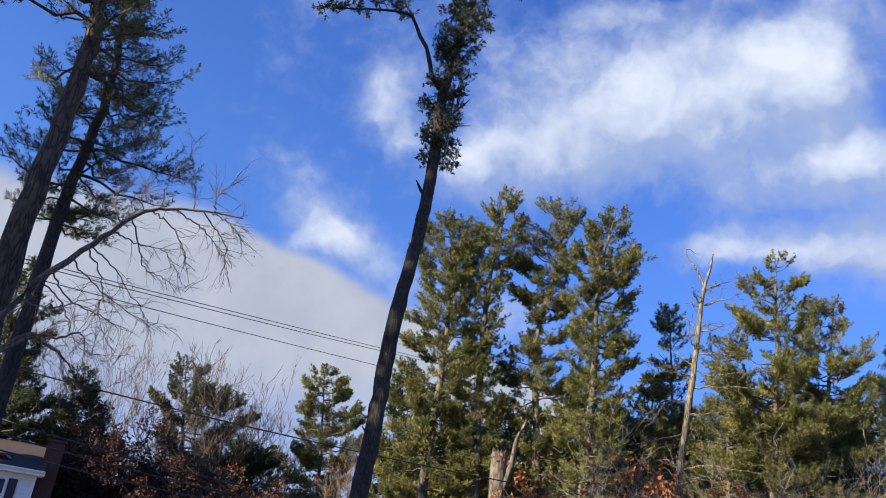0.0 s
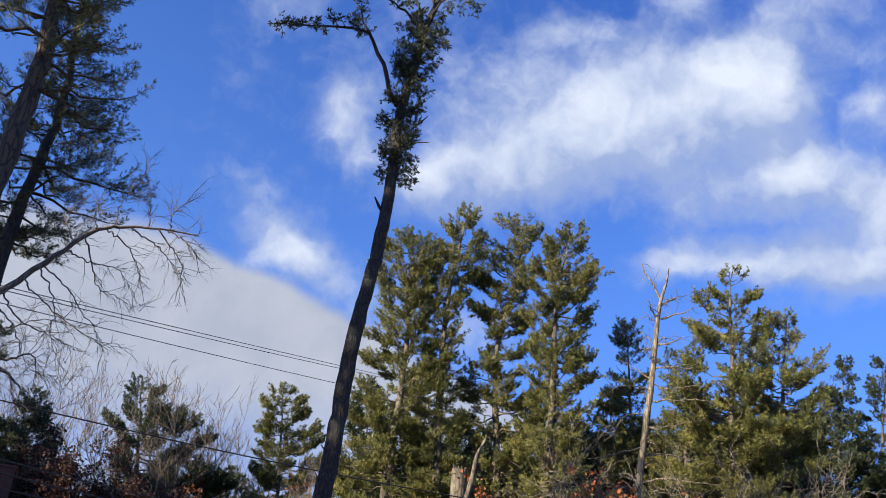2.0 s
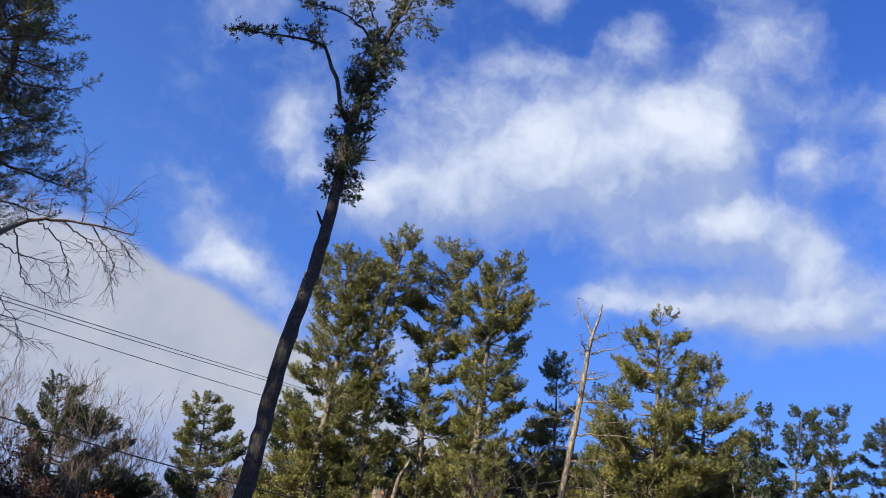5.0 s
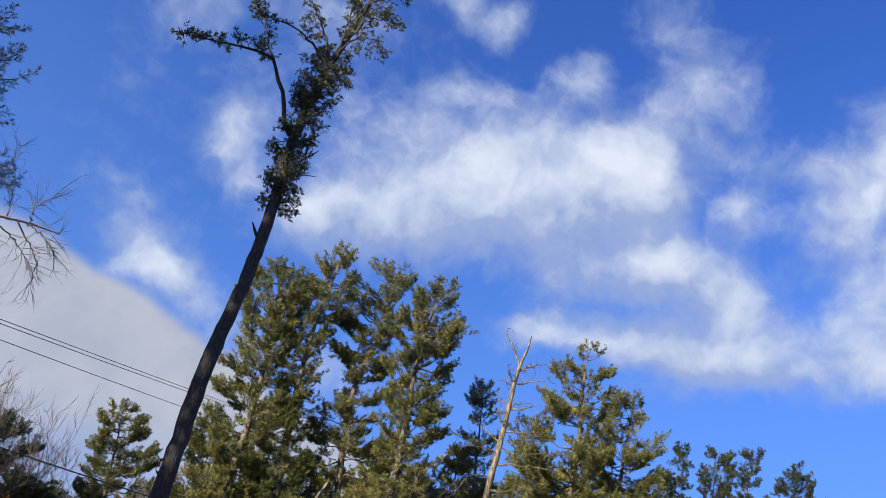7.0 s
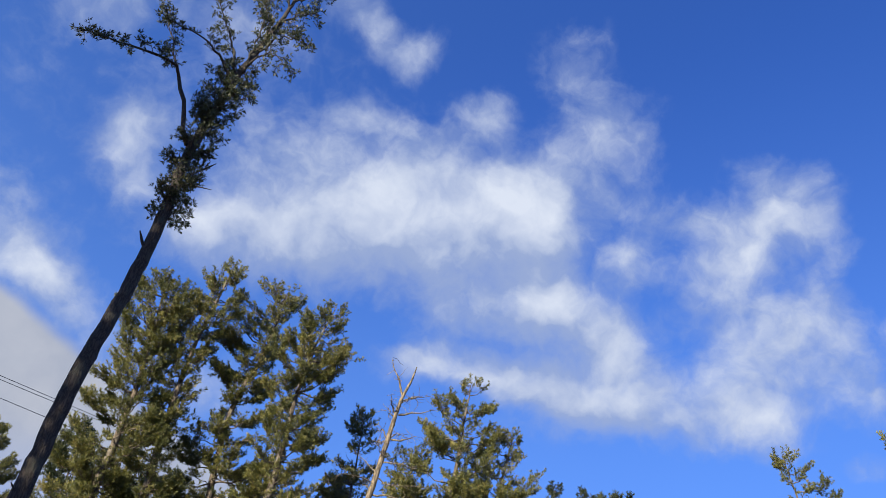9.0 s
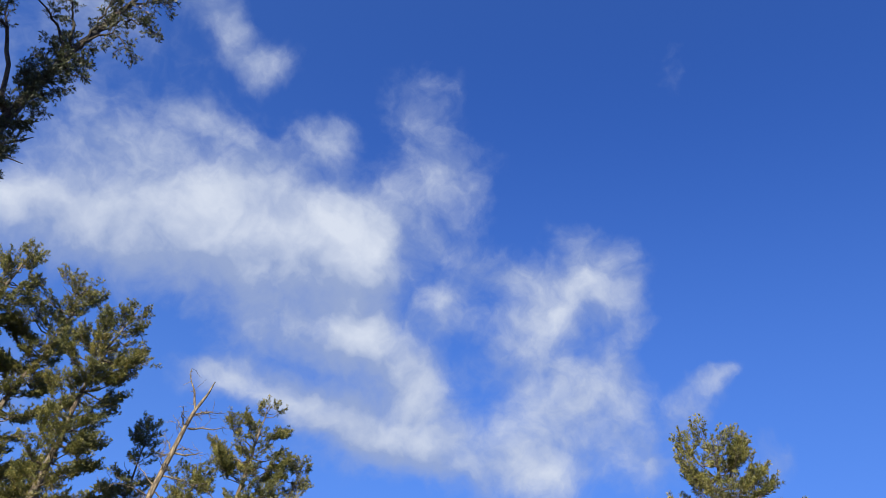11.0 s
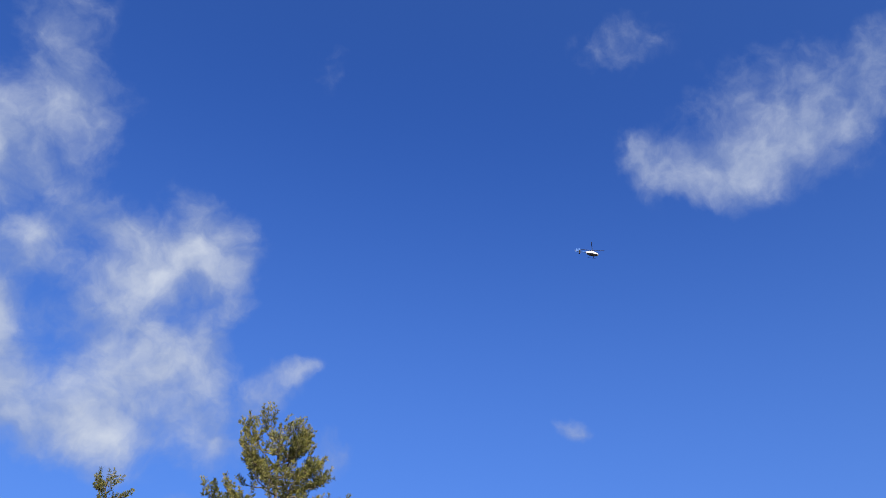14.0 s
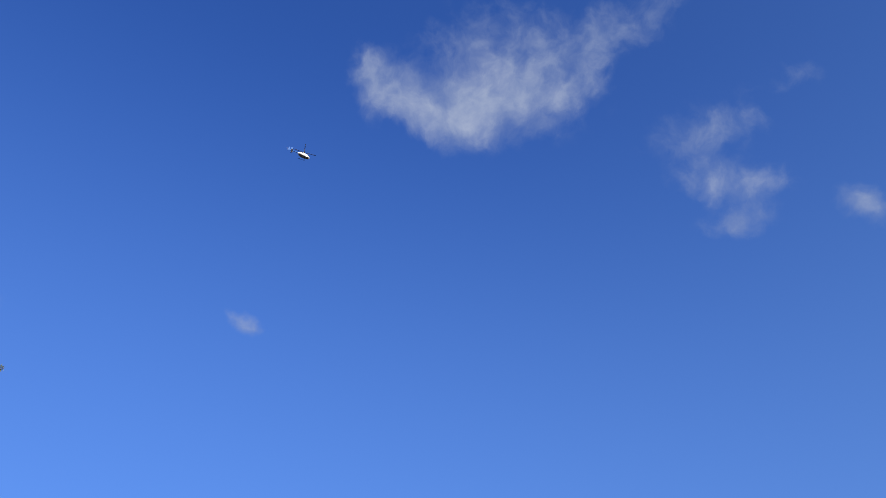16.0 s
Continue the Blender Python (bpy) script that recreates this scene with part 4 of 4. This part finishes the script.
make("limb", sn, BARK_PINE, snag)

# ---- bare hardwoods on the far side ----
for x, y, h, r in ((-25.5, 55, 17.5, 0.2), (-22.5, 60, 18.5, 0.2), (-19.5, 56, 16.5, 0.17), (-14, 58, 18, 0.18), (-11.3, 60, 17.5, 0.2), (-9.6, 63, 16.5, 0.17), (-28.5, 58, 16, 0.2), (-23.8, 50, 15.5, 0.15), (-5.0, 60, 14.5, 0.15), (-3.2, 55, 13, 0.13), (-21.0, 52, 15.5, 0.17), (-17.5, 61, 17.5, 0.18), (-12.6, 55, 15.5, 0.16), (-26.8, 51, 14.5, 0.16), (-16.0, 54, 15.0, 0.16)):
    bare_tree("bare grey hardwood tree with fine twigs", x, y, h * 0.89, r, BARK_BARE, 5, 3, 0.42, group="far bare trees", fine=0.017, wander=0.13, up=0.13)
for x, y, h in ((12.0, 44, 15.0), (10.4, 45, 14.5)):
    bare_tree("bare thin hardwood tree behind the pines", x, y, h, 0.14, BARK_TWIG, 5, 3, 0.7, group="far bare trees", fine=0.009, wander=0.3, up=0.06)
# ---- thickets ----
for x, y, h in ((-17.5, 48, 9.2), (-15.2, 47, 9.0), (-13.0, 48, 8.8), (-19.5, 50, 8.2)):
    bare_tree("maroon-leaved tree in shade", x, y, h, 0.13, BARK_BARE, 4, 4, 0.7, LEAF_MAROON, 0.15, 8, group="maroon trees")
for x, y, h in ((-9.8, 50, 8.6), (-7.0, 52, 9.3), (-4.6, 50, 8.2)):
    bare_tree("thin tree with dry russet leaves", x, y, h, 0.10, BARK_TWIG, 4, 4, 0.6, LEAF_OAK, 0.12, 1, group="russet trees")
for x, y, h in ((4.5, 32.2, 8.6), (5.6, 32.0, 8.3), (6.6, 31.8, 8.7), (7.5, 31.6, 8.5), (8.7, 31.3, 9.0), (9.7, 31.0, 8.7), (5.2, 32.1, 7.7), (10.7, 30.7, 8.4)):
    bare_tree("young oak holding rust-coloured leaves", x, y, h, 0.08, BARK_TWIG, 4, 4, 0.75, LEAF_OAK, 0.14, 4, group="young oaks")
for x, y, h in ((11.2, 31, 12.0), (12.3, 31.5, 13.0), (13.4, 31, 11.5), (14.6, 31.5, 12.6), (15.8, 31, 11.2), (9.9, 31.5, 11.0), (6.6, 33.5, 12.8), (7.7, 34, 12.6), (16.6, 32, 10.6)):
    bare_tree("bare sapling with pale sunlit twigs", x, y, h, 0.065, BARK_TWIG, 4, 4, 0.55, group="saplings", fine=0.008, wander=0.32, up=0.05)

# ---- the bare limb that reaches in from the edge ----
hard = tagged(new("bare_tree"), "near bare hardwood with a long arching limb and hanging twigs", "tree")
hard.location = (-8.6, 14.4, 0)
ho = np.array(hard.location)
ht = Heap()
tube(ht, spline([(-8.6, 14.4, -0.3), (-8.65, 14.4, 4.0), (-8.75, 14.4, 9.0)], 14) - ho, np.linspace(0.2, 0.1, 14), 10, 0.04)
make("trunk", ht, BARK_NEAR, hard)
def arch(points, r, every, twig, depth):
    h, spots = Heap(), []
    path = spline(points, 26)
    path[1:-1] += rng.normal(size=(24, 3)) * 0.015
    tube(h, path - ho, r * (1 - 0.85 * np.linspace(0, 1, 26)), 6, 0.04)
    for i in range(7, 26):
        for _ in range(every):
            t = unit(path[min(i + 1, 25)] - path[i - 1])
            w = unit(t * 0.8 + np.array([rng.normal() * 0.5, rng.normal() * 0.5, rng.normal() * 0.6 + 0.02]))
            branching(h, spots, path[i] - ho, w, twig * rng.uniform(0.4, 1.3), 0.0065, depth, 3, 0.17, -0.03, 0.65, 3, fine=0.0035)
    make("limb", h, BARK_BARE, hard)
arch([(-8.7, 14.5, 6.0), (-7.79, 15.11, 7.35), (-7.40, 15.31, 8.24), (-6.83, 15.57, 9.11), (-6.52, 15.70, 9.58), (-6.19, 15.83, 10.05), (-5.85, 15.96, 10.31), (-5.52, 16.08, 10.41), (-4.85, 16.29, 10.55), (-4.24, 16.46, 10.56)], 0.08, 1, 0.42, 1)
arch([(-8.68, 14.5, 5.2), (-7.41, 15.30, 7.04), (-6.98, 15.50, 7.02), (-6.66, 15.64, 6.85), (-6.47, 15.72, 6.61)], 0.06, 1, 0.5, 2)
arch([(-8.68, 14.5, 5.4), (-7.31, 15.35, 7.07), (-6.86, 15.55, 7.20), (-6.53, 15.70, 7.40), (-6.34, 15.77, 6.98)], 0.04, 1, 0.5, 2)
arch([(-6.78, 15.59, 9.15), (-6.30, 15.63, 8.80), (-5.94, 15.61, 8.40), (-5.49, 15.61, 7.89), (-5.25, 15.54, 7.53)], 0.018, 1, 0.40, 1)
arch([(-6.25, 15.81, 9.97), (-6.04, 16.05, 9.43), (-5.88, 16.27, 9.10), (-5.54, 16.55, 9.05), (-5.18, 16.82, 8.91)], 0.018, 1, 0.40, 1)
arch([(-7.04, 15.47, 8.81), (-6.69, 15.47, 8.46), (-6.09, 15.55, 8.07), (-5.58, 15.58, 7.79), (-4.92, 15.64, 7.62)], 0.018, 1, 0.40, 1)
arch([(-7.28, 15.36, 8.44), (-6.95, 15.68, 8.04), (-6.40, 16.07, 7.92), (-6.11, 16.35, 7.77)], 0.018, 1, 0.40, 1)
arch([(-5.80, 15.98, 10.36), (-5.76, 15.84, 10.79), (-5.46, 15.78, 11.35), (-5.37, 15.66, 11.84)], 0.018, 1, 0.40, 1)
arch([(-5.17, 16.19, 10.46), (-5.31, 16.31, 11.00), (-5.42, 16.43, 11.49)], 0.018, 1, 0.40, 1)
arch([(-4.80, 16.31, 10.56), (-4.78, 16.16, 10.83), (-4.51, 16.08, 11.16)], 0.018, 1, 0.40, 1)
arch([(-5.52, 16.08, 10.41), (-5.10, 16.37, 10.24), (-4.81, 16.62, 10.07), (-4.58, 16.84, 9.87)], 0.018, 1, 0.40, 1)
arch([(-4.84, 16.30, 10.52), (-4.45, 16.25, 10.31), (-4.14, 16.18, 9.97)], 0.018, 1, 0.40, 1)
arch([(-5.02, 16.24, 10.50), (-4.71, 16.49, 10.21), (-4.51, 16.70, 9.94), (-4.49, 16.86, 9.43)], 0.018, 1, 0.40, 1)
arch([(-5.94, 15.93, 10.26), (-5.39, 15.96, 9.84), (-5.09, 15.90, 9.33), (-4.94, 15.80, 8.98)], 0.018, 1, 0.40, 1)
arch([(-6.52, 15.70, 9.58), (-6.13, 16.02, 9.53), (-5.65, 16.35, 9.57), (-5.32, 16.62, 9.16)], 0.018, 1, 0.40, 1)
arch([(-7.40, 15.31, 8.24), (-6.89, 15.38, 7.79), (-6.50, 15.38, 7.16), (-5.92, 15.46, 6.81)], 0.018, 1, 0.40, 1)
arch([(-6.83, 15.57, 9.11), (-6.50, 15.87, 8.54), (-6.44, 16.06, 7.91), (-6.23, 16.30, 7.45)], 0.018, 1, 0.40, 1)
arch([(-7.15, 15.42, 8.63), (-7.36, 15.16, 7.87), (-6.92, 15.20, 7.37)], 0.018, 1, 0.40, 1)
arch([(-6.39, 15.75, 9.74), (-6.73, 15.77, 10.37), (-6.61, 15.99, 10.79)], 0.018, 1, 0.40, 1)
arch([(-6.07, 15.88, 10.14), (-6.14, 15.69, 10.39), (-6.01, 15.58, 10.54)], 0.018, 1, 0.40, 1)
arch([(-7.64, 15.19, 7.74), (-7.17, 15.58, 7.79), (-6.66, 15.97, 8.20), (-6.02, 16.38, 8.28)], 0.018, 1, 0.40, 1)

# ---- overhead wires ----
def wire(label, a, b, sag, r):
    """One cable between two far points, with its sag. a, b: bearing, rise and distance from the camera."""
    def at(az, el, d):
        return np.array([d * math.sin(radians(az)), d * math.cos(radians(az)), EYE + d * math.tan(radians(el))])
    p, q = at(*a), at(*b)
    s = np.linspace(-0.35, 1.25, 60)[:, None]
    h = Heap()
    tube(h, p + (q - p) * s - np.array([0, 0, 1.0]) * 4 * sag * s * (1 - s), r, 6)
    ob = make("overhead_wire", h, CABLE)
    return tagged(ob, label, "wire", "overhead wires")


wire("thin black overhead wire crossing the road", (-26.41, 21.98, 27), (-2.9, 20.93, 46), 0.04, 0.014)
wire("thin black overhead wire crossing the road", (-26.45, 22.20, 27), (-2.91, 21.10, 46), 0.02, 0.014)
wire("thin black overhead wire with a splice", (-26.17, 21.26, 27), (-3.16, 20.0, 46), 0.04, 0.014)
wire("thick black overhead cable", (-26.43, 16.07, 27), (4.9, 13.73, 35), 0.15, 0.022)
wire("thick black overhead cable", (-25.48, 13.1, 27), (-9.0, 11.6, 34), 0.1, 0.020)
wire("thick black overhead cable", (-25.24, 12.35, 27), (-8.9, 11.0, 34), 0.1, 0.022)
wire("thick black overhead cable", (-24.97, 11.48, 27), (-9.0, 10.5, 34), 0.1, 0.022)
# ---- house ----
SIDING = plain("white_clapboard", (0.72, 0.73, 0.74), 0.55, 0, 0.06, 3.0)
TRIM = plain("white_trim_paint", (0.78, 0.78, 0.77), 0.45, 0, 0.05, 4.0)
SHINGLE = plain("brown_roof_shingle", (0.042, 0.028, 0.021), 0.9, 0, 0.4, 14.0)
SHUTTER = plain("black_shutter_paint", (0.016, 0.017, 0.02), 0.5)
BRICK = plain("dark_red_brick", (0.075, 0.036, 0.027), 0.9, 0, 0.35, 20.0)
GLASS, gnt, gb = material("window_glass", 0.05)
gb.inputs["Base Color"].default_value = (0.02, 0.025, 0.03, 1)
gb.inputs["Specular IOR Level"].default_value = 0.8


def block(sx, sy, sz, at=(0, 0, 0), bevel=0.0):
    bm = bmesh.new()
    bmesh.ops.create_cube(bm, size=1)
    bmesh.ops.scale(bm, vec=(sx, sy, sz), verts=bm.verts)
    bmesh.ops.translate(bm, vec=at, verts=bm.verts)
    if bevel:
        bmesh.ops.bevel(bm, geom=bm.edges[:], offset=bevel, segments=2, affect="EDGES")
    return bm


def house():
    """White clapboard house; its front looks at the camera, x along the front from the right-hand corner."""
    d = 44.0
    az = radians(-22.72)
    cx, cy = d * math.sin(az), d * math.cos(az)
    eave = EYE + d * math.tan(radians(10.5))
    g = float(ground_height(cx, cy))
    root = tagged(new("house"), "white clapboard house with brown roof, black shutters, brick chimney", "house")
    root.location, root.rotation_euler = (cx, cy, g), (0, 0, -az)
    H = eave - g
    W, D, RISE = 10.0, 7.5, 2.0
    part("wall", block(W, D, H, (-W / 2, D / 2, H / 2)), SIDING, root)
    # clapboards on the front and on the right-hand gable
    for i in range(int((H - 0.3) / 0.16)):
        bm = block(W + 0.02, 0.022, 0.15, (-W / 2, -0.011, 0.2 + 0.16 * i))
        for v in bm.verts:
            if v.co.y < -0.015 and v.co.z > 0.2 + 0.16 * i:
                v.co.y += 0.014
        part("clapboard", bm, SIDING, root)
    part("corner_board", block(0.12, 0.12, H, (0.0, 0.0, H / 2), 0.008), TRIM, root)
    part("fascia", block(W + 0.7, 0.05, 0.22, (-W / 2, -0.38, H + 0.02), 0.006), TRIM, root)
    part("soffit", block(W + 0.6, 0.36, 0.03, (-W / 2, -0.19, H - 0.07)), TRIM, root)
    part("gutter", block(W + 0.7, 0.11, 0.10, (-W / 2, -0.46, H + 0.08), 0.03), TRIM, root)
    # roof: two slopes with lapped courses
    ang = math.atan2(RISE, D / 2 + 0.4)
    slope_len = math.hypot(RISE, D / 2 + 0.4)
    for sgn, name in ((1, "roof_front"), (-1, "roof_back")):
        bm = block(W + 0.6, slope_len, 0.12, (0, slope_len / 2, 0))
        bmesh.ops.rotate(bm, cent=(0, 0, 0), matrix=Matrix.Rotation(ang, 3, "X"), verts=bm.verts)
        if sgn < 0:
            bmesh.ops.rotate(bm, cent=(0, 0, 0), matrix=Matrix.Rotation(math.pi, 3, "Z"), verts=bm.verts)
        bmesh.ops.translate(bm, vec=(-W / 2, -0.4 if sgn > 0 else D + 0.4, H + 0.06), verts=bm.verts)
        slope = part("roof", bm, SHINGLE, root)
        if sgn > 0:
            for i in range(int(slope_len / 0.22)):
                c = block(W + 0.6, 0.24, 0.018, (0, 0.12 + 0.22 * i, 0.072))
                bmesh.ops.rotate(c, cent=(0, 0, 0), matrix=Matrix.Rotation(ang, 3, "X"), verts=c.verts)
                bmesh.ops.translate(c, vec=(-W / 2, -0.4, H + 0.06), verts=c.verts)
                part("shingle_course", c, SHINGLE, slope)
    gable = bmesh.new()
    pts = [gable.verts.new(p) for p in ((0, 0, H), (0, D, H), (0, D / 2, H + RISE - 0.1), (-0.2, 0, H), (-0.2, D, H), (-0.2, D / 2, H + RISE - 0.1))]
    for idx in ((0, 1, 2), (5, 4, 3), (0, 3, 4, 1), (1, 4, 5, 2), (2, 5, 3, 0)):
        gable.faces.new([pts[i] for i in idx])
    part("gable", gable, SIDING, root)
    # skylight in the front slope
    sky_bm = block(1.15, 0.7, 0.10, (-1.75, 1.15, 0.12), 0.01)
    bmesh.ops.rotate(sky_bm, cent=(0, 0, 0), matrix=Matrix.Rotation(ang, 3, "X"), verts=sky_bm.verts)
    bmesh.ops.translate(sky_bm, vec=(0, -0.4, H + 0.06), verts=sky_bm.verts)
    part("skylight", sky_bm, GLASS, root, "dark glass skylight")
    # brick chimney against the right-hand end
    ch = part("chimney", block(0.75, 0.95, H + 1.75, (0.48, 1.3, (H + 1.75) / 2), 0.01), BRICK, root, "dark brick chimney")
    for i in range(24):
        part("brick_course", block(0.77, 0.97, 0.065, (0.48, 1.3, H - 0.2 + 0.08 * i)), BRICK, ch)
    part("chimney_cap", block(0.9, 1.1, 0.12, (0.48, 1.3, H + 1.8), 0.02), BRICK, ch)
    for x in (-1.55, -4.6, -7.6):
        w = new("window")
        w.parent = root
        z = H - 1.05
        part("pane", block(0.80, 0.02, 0.62, (x, -0.032, z + 0.33)), GLASS, w)
        part("pane", block(0.80, 0.02, 0.62, (x, -0.028, z - 0.33)), GLASS, w)
        part("sash_bar", block(0.84, 0.05, 0.05, (x, -0.045, z), 0.005), TRIM, w)
        for k in (-1, 1):
            part("frame", block(0.10, 0.06, 1.45, (x + 0.46 * k, -0.05, z), 0.006), TRIM, w)
            part("frame", block(1.02, 0.06, 0.10, (x, -0.055, z + 0.72 * k), 0.006), TRIM, w)
        part("sill", block(1.12, 0.12, 0.05, (x, -0.08, z - 0.79), 0.006), TRIM, w)
        for k in (-1, 1):
            sh = part("shutter", block(0.36, 0.04, 1.45, (x + 0.72 * k, -0.05, z), 0.006), SHUTTER, root, "black louvred shutter")
            for j in range(15):
                part("slat", block(0.28, 0.015, 0.05, (x + 0.72 * k, -0.075, z - 0.62 + 0.09 * j)), SHUTTER, sh)


house()

# ---- helicopter ----
HELI_BLACK = plain("black_helicopter_paint", (0.012, 0.013, 0.018), 0.3, 0, 0.1)
HELI_WHITE = plain("white_helicopter_paint", (0.75, 0.76, 0.78), 0.3, 0, 0.04)
HELI_BLUE = plain("blue_helicopter_paint", (0.03, 0.10, 0.32), 0.3, 0, 0.1)
ROTOR = plain("dark_rotor_blade", (0.03, 0.03, 0.035), 0.5, 0, 0.2)


def lathe(stations, sides=20):
    """A hull from rings: x, height of the middle, half width, half height."""
    h = Heap()
    ang = np.arange(sides) * 2 * np.pi / sides
    v = np.array([[(x, w * math.cos(a), zc + hh * math.sin(a)) for a in ang] for x, zc, w, hh in stations])
    i, j = np.meshgrid(np.arange(len(stations) - 1), np.arange(sides), indexing="ij")
    k = (j + 1) % sides
    h.add(v, np.stack([i * sides + j, i * sides + k, (i + 1) * sides + k, (i + 1) * sides + j], -1).reshape(-1, 4))
    return h


def helicopter():
    root = tagged(new("helicopter"), "white and black helicopter in flight, blue tail, rotor blades still", "helicopter")
    part_of = dict(parent=root)
    make("fuselage", lathe([(3.2, -0.25, 0.02, 0.02), (3.0, -0.2, 0.4, 0.35), (2.4, 0.0, 0.72, 0.7), (1.5, 0.1, 0.85, 0.92), (0.2, 0.12, 0.87, 0.95), (-1.0, 0.15, 0.8, 0.85), (-1.9, 0.35, 0.5, 0.55), (-2.4, 0.5, 0.28, 0.3), (-2.5, 0.5, 0.01, 0.01)]), HELI_WHITE, **part_of)
    make("belly", lathe([(3.05, -0.45, 0.02, 0.02), (2.75, -0.4, 0.66, 0.42), (1.2, -0.42, 0.9, 0.58), (-0.8, -0.36, 0.86, 0.56), (-1.8, 0.0, 0.5, 0.42), (-1.9, 0, 0.02, 0.02)]), HELI_BLACK, **part_of, label="black painted belly")
    make("windscreen", lathe([(3.24, -0.1, 0.02, 0.02), (3.02, 0.0, 0.38, 0.3), (2.45, 0.25, 0.7, 0.5), (1.9, 0.42, 0.74, 0.5), (1.6, 0.45, 0.02, 0.02)]), GLASS, **part_of, label="dark tinted windscreen")
    make("engine_cowling", lathe([(1.0, 1.0, 0.02, 0.02), (0.8, 1.05, 0.45, 0.25), (-0.2, 1.1, 0.55, 0.32), (-1.3, 0.95, 0.42, 0.28), (-1.8, 0.8, 0.02, 0.02)]), HELI_WHITE, **part_of)
    make("tail_boom", lathe([(-2.0, 0.5, 0.3, 0.32), (-3.5, 0.62, 0.22, 0.24), (-5.4, 0.75, 0.14, 0.16), (-5.9, 0.8, 0.02, 0.02)], 12), HELI_BLUE, **part_of)
    fin = bmesh.new()
    prof = [(-5.0, 0.7), (-5.9, 0.55), (-6.9, 0.15), (-7.1, 0.3), (-6.75, 1.0), (-6.9, 2.0), (-6.5, 2.1), (-6.0, 1.15)]
    a = [fin.verts.new((x, 0.09, z)) for x, z in prof]
    b = [fin.verts.new((x, -0.09, z)) for x, z in prof]
    fin.faces.new(a)
    fin.faces.new(b[::-1])
    for i in range(len(prof)):
        fin.faces.new((a[i - 1], a[i], b[i], b[i - 1])[::-1])
    part("tail_fin", fin, HELI_BLUE, root, "blue tail fin")
    part("stabiliser", block(0.7, 2.6, 0.08, (-5.1, 0, 0.75), 0.03), HELI_WHITE, root)
    for k in (-1, 1):
        part("end_plate", block(0.8, 0.06, 0.9, (-5.2, 1.3 * k, 0.75), 0.02), HELI_BLUE, root)
        sk = Heap()
        tube(sk, spline([(2.3, 1.05 * k, -1.35), (1.9, 1.05 * k, -1.5), (0, 1.05 * k, -1.5), (-1.5, 1.05 * k, -1.5)], 14), 0.06, 8)
        make("skid", sk, HELI_BLACK, root)
        for x in (1.2, -0.8):
            st = Heap()
            tube(st, spline([(x, 0.5 * k, -0.8), (x, 0.8 * k, -1.1), (x, 1.05 * k, -1.5)], 8), 0.05, 8)
            make("skid_strut", st, HELI_BLACK, root)
    mast = Heap()
    tube(mast, np.array([(0.2, 0, 1.2), (0.2, 0, 1.5), (0.2, 0, 1.85)]), [0.16, 0.13, 0.12], 10)
    make("rotor_mast", mast, ROTOR, root)
    for i in range(4):
        bm = block(4.9, 0.30, 0.06, (2.75, 0, 0), 0.02)
        for v in bm.verts:
            v.co.z += 0.012 * v.co.x * v.co.x
        bmesh.ops.rotate(bm, cent=(0, 0, 0), matrix=Matrix.Rotation(radians(-4 + 90 * i), 3, "Z"), verts=bm.verts)
        bmesh.ops.translate(bm, vec=(0.2, 0, 1.85), verts=bm.verts)
        part("rotor_blade", bm, ROTOR, root)
    hub = bmesh.new()
    bmesh.ops.create_uvsphere(hub, u_segments=14, v_segments=8, radius=0.26)
    bmesh.ops.scale(hub, vec=(1, 1, 0.5), verts=hub.verts)
    bmesh.ops.translate(hub, vec=(0.2, 0, 1.87), verts=hub.verts)
    part("rotor_hub", hub, ROTOR, root)
    tail = Heap()
    tube(tail, np.array([(-6.6, 0.12, 1.0), (-6.6, 0.3, 1.0)]), [0.08, 0.06], 8)
    make("tail_rotor_hub", tail, ROTOR, root)
    for i in range(2):
        bm = block(1.9, 0.03, 0.16, (0, 0.28, 0), 0.01)
        bmesh.ops.rotate(bm, cent=(0, 0, 0), matrix=Matrix.Rotation(radians(25 + 90 * i), 3, "Y"), verts=bm.verts)
        bmesh.ops.translate(bm, vec=(-6.6, 0, 1.0), verts=bm.verts)
        part("tail_rotor_blade", bm, ROTOR, root)
    return root


heli = helicopter()
heli.matrix_world = pose(292.6, 66.4, 253.2, 0, 13, -75)
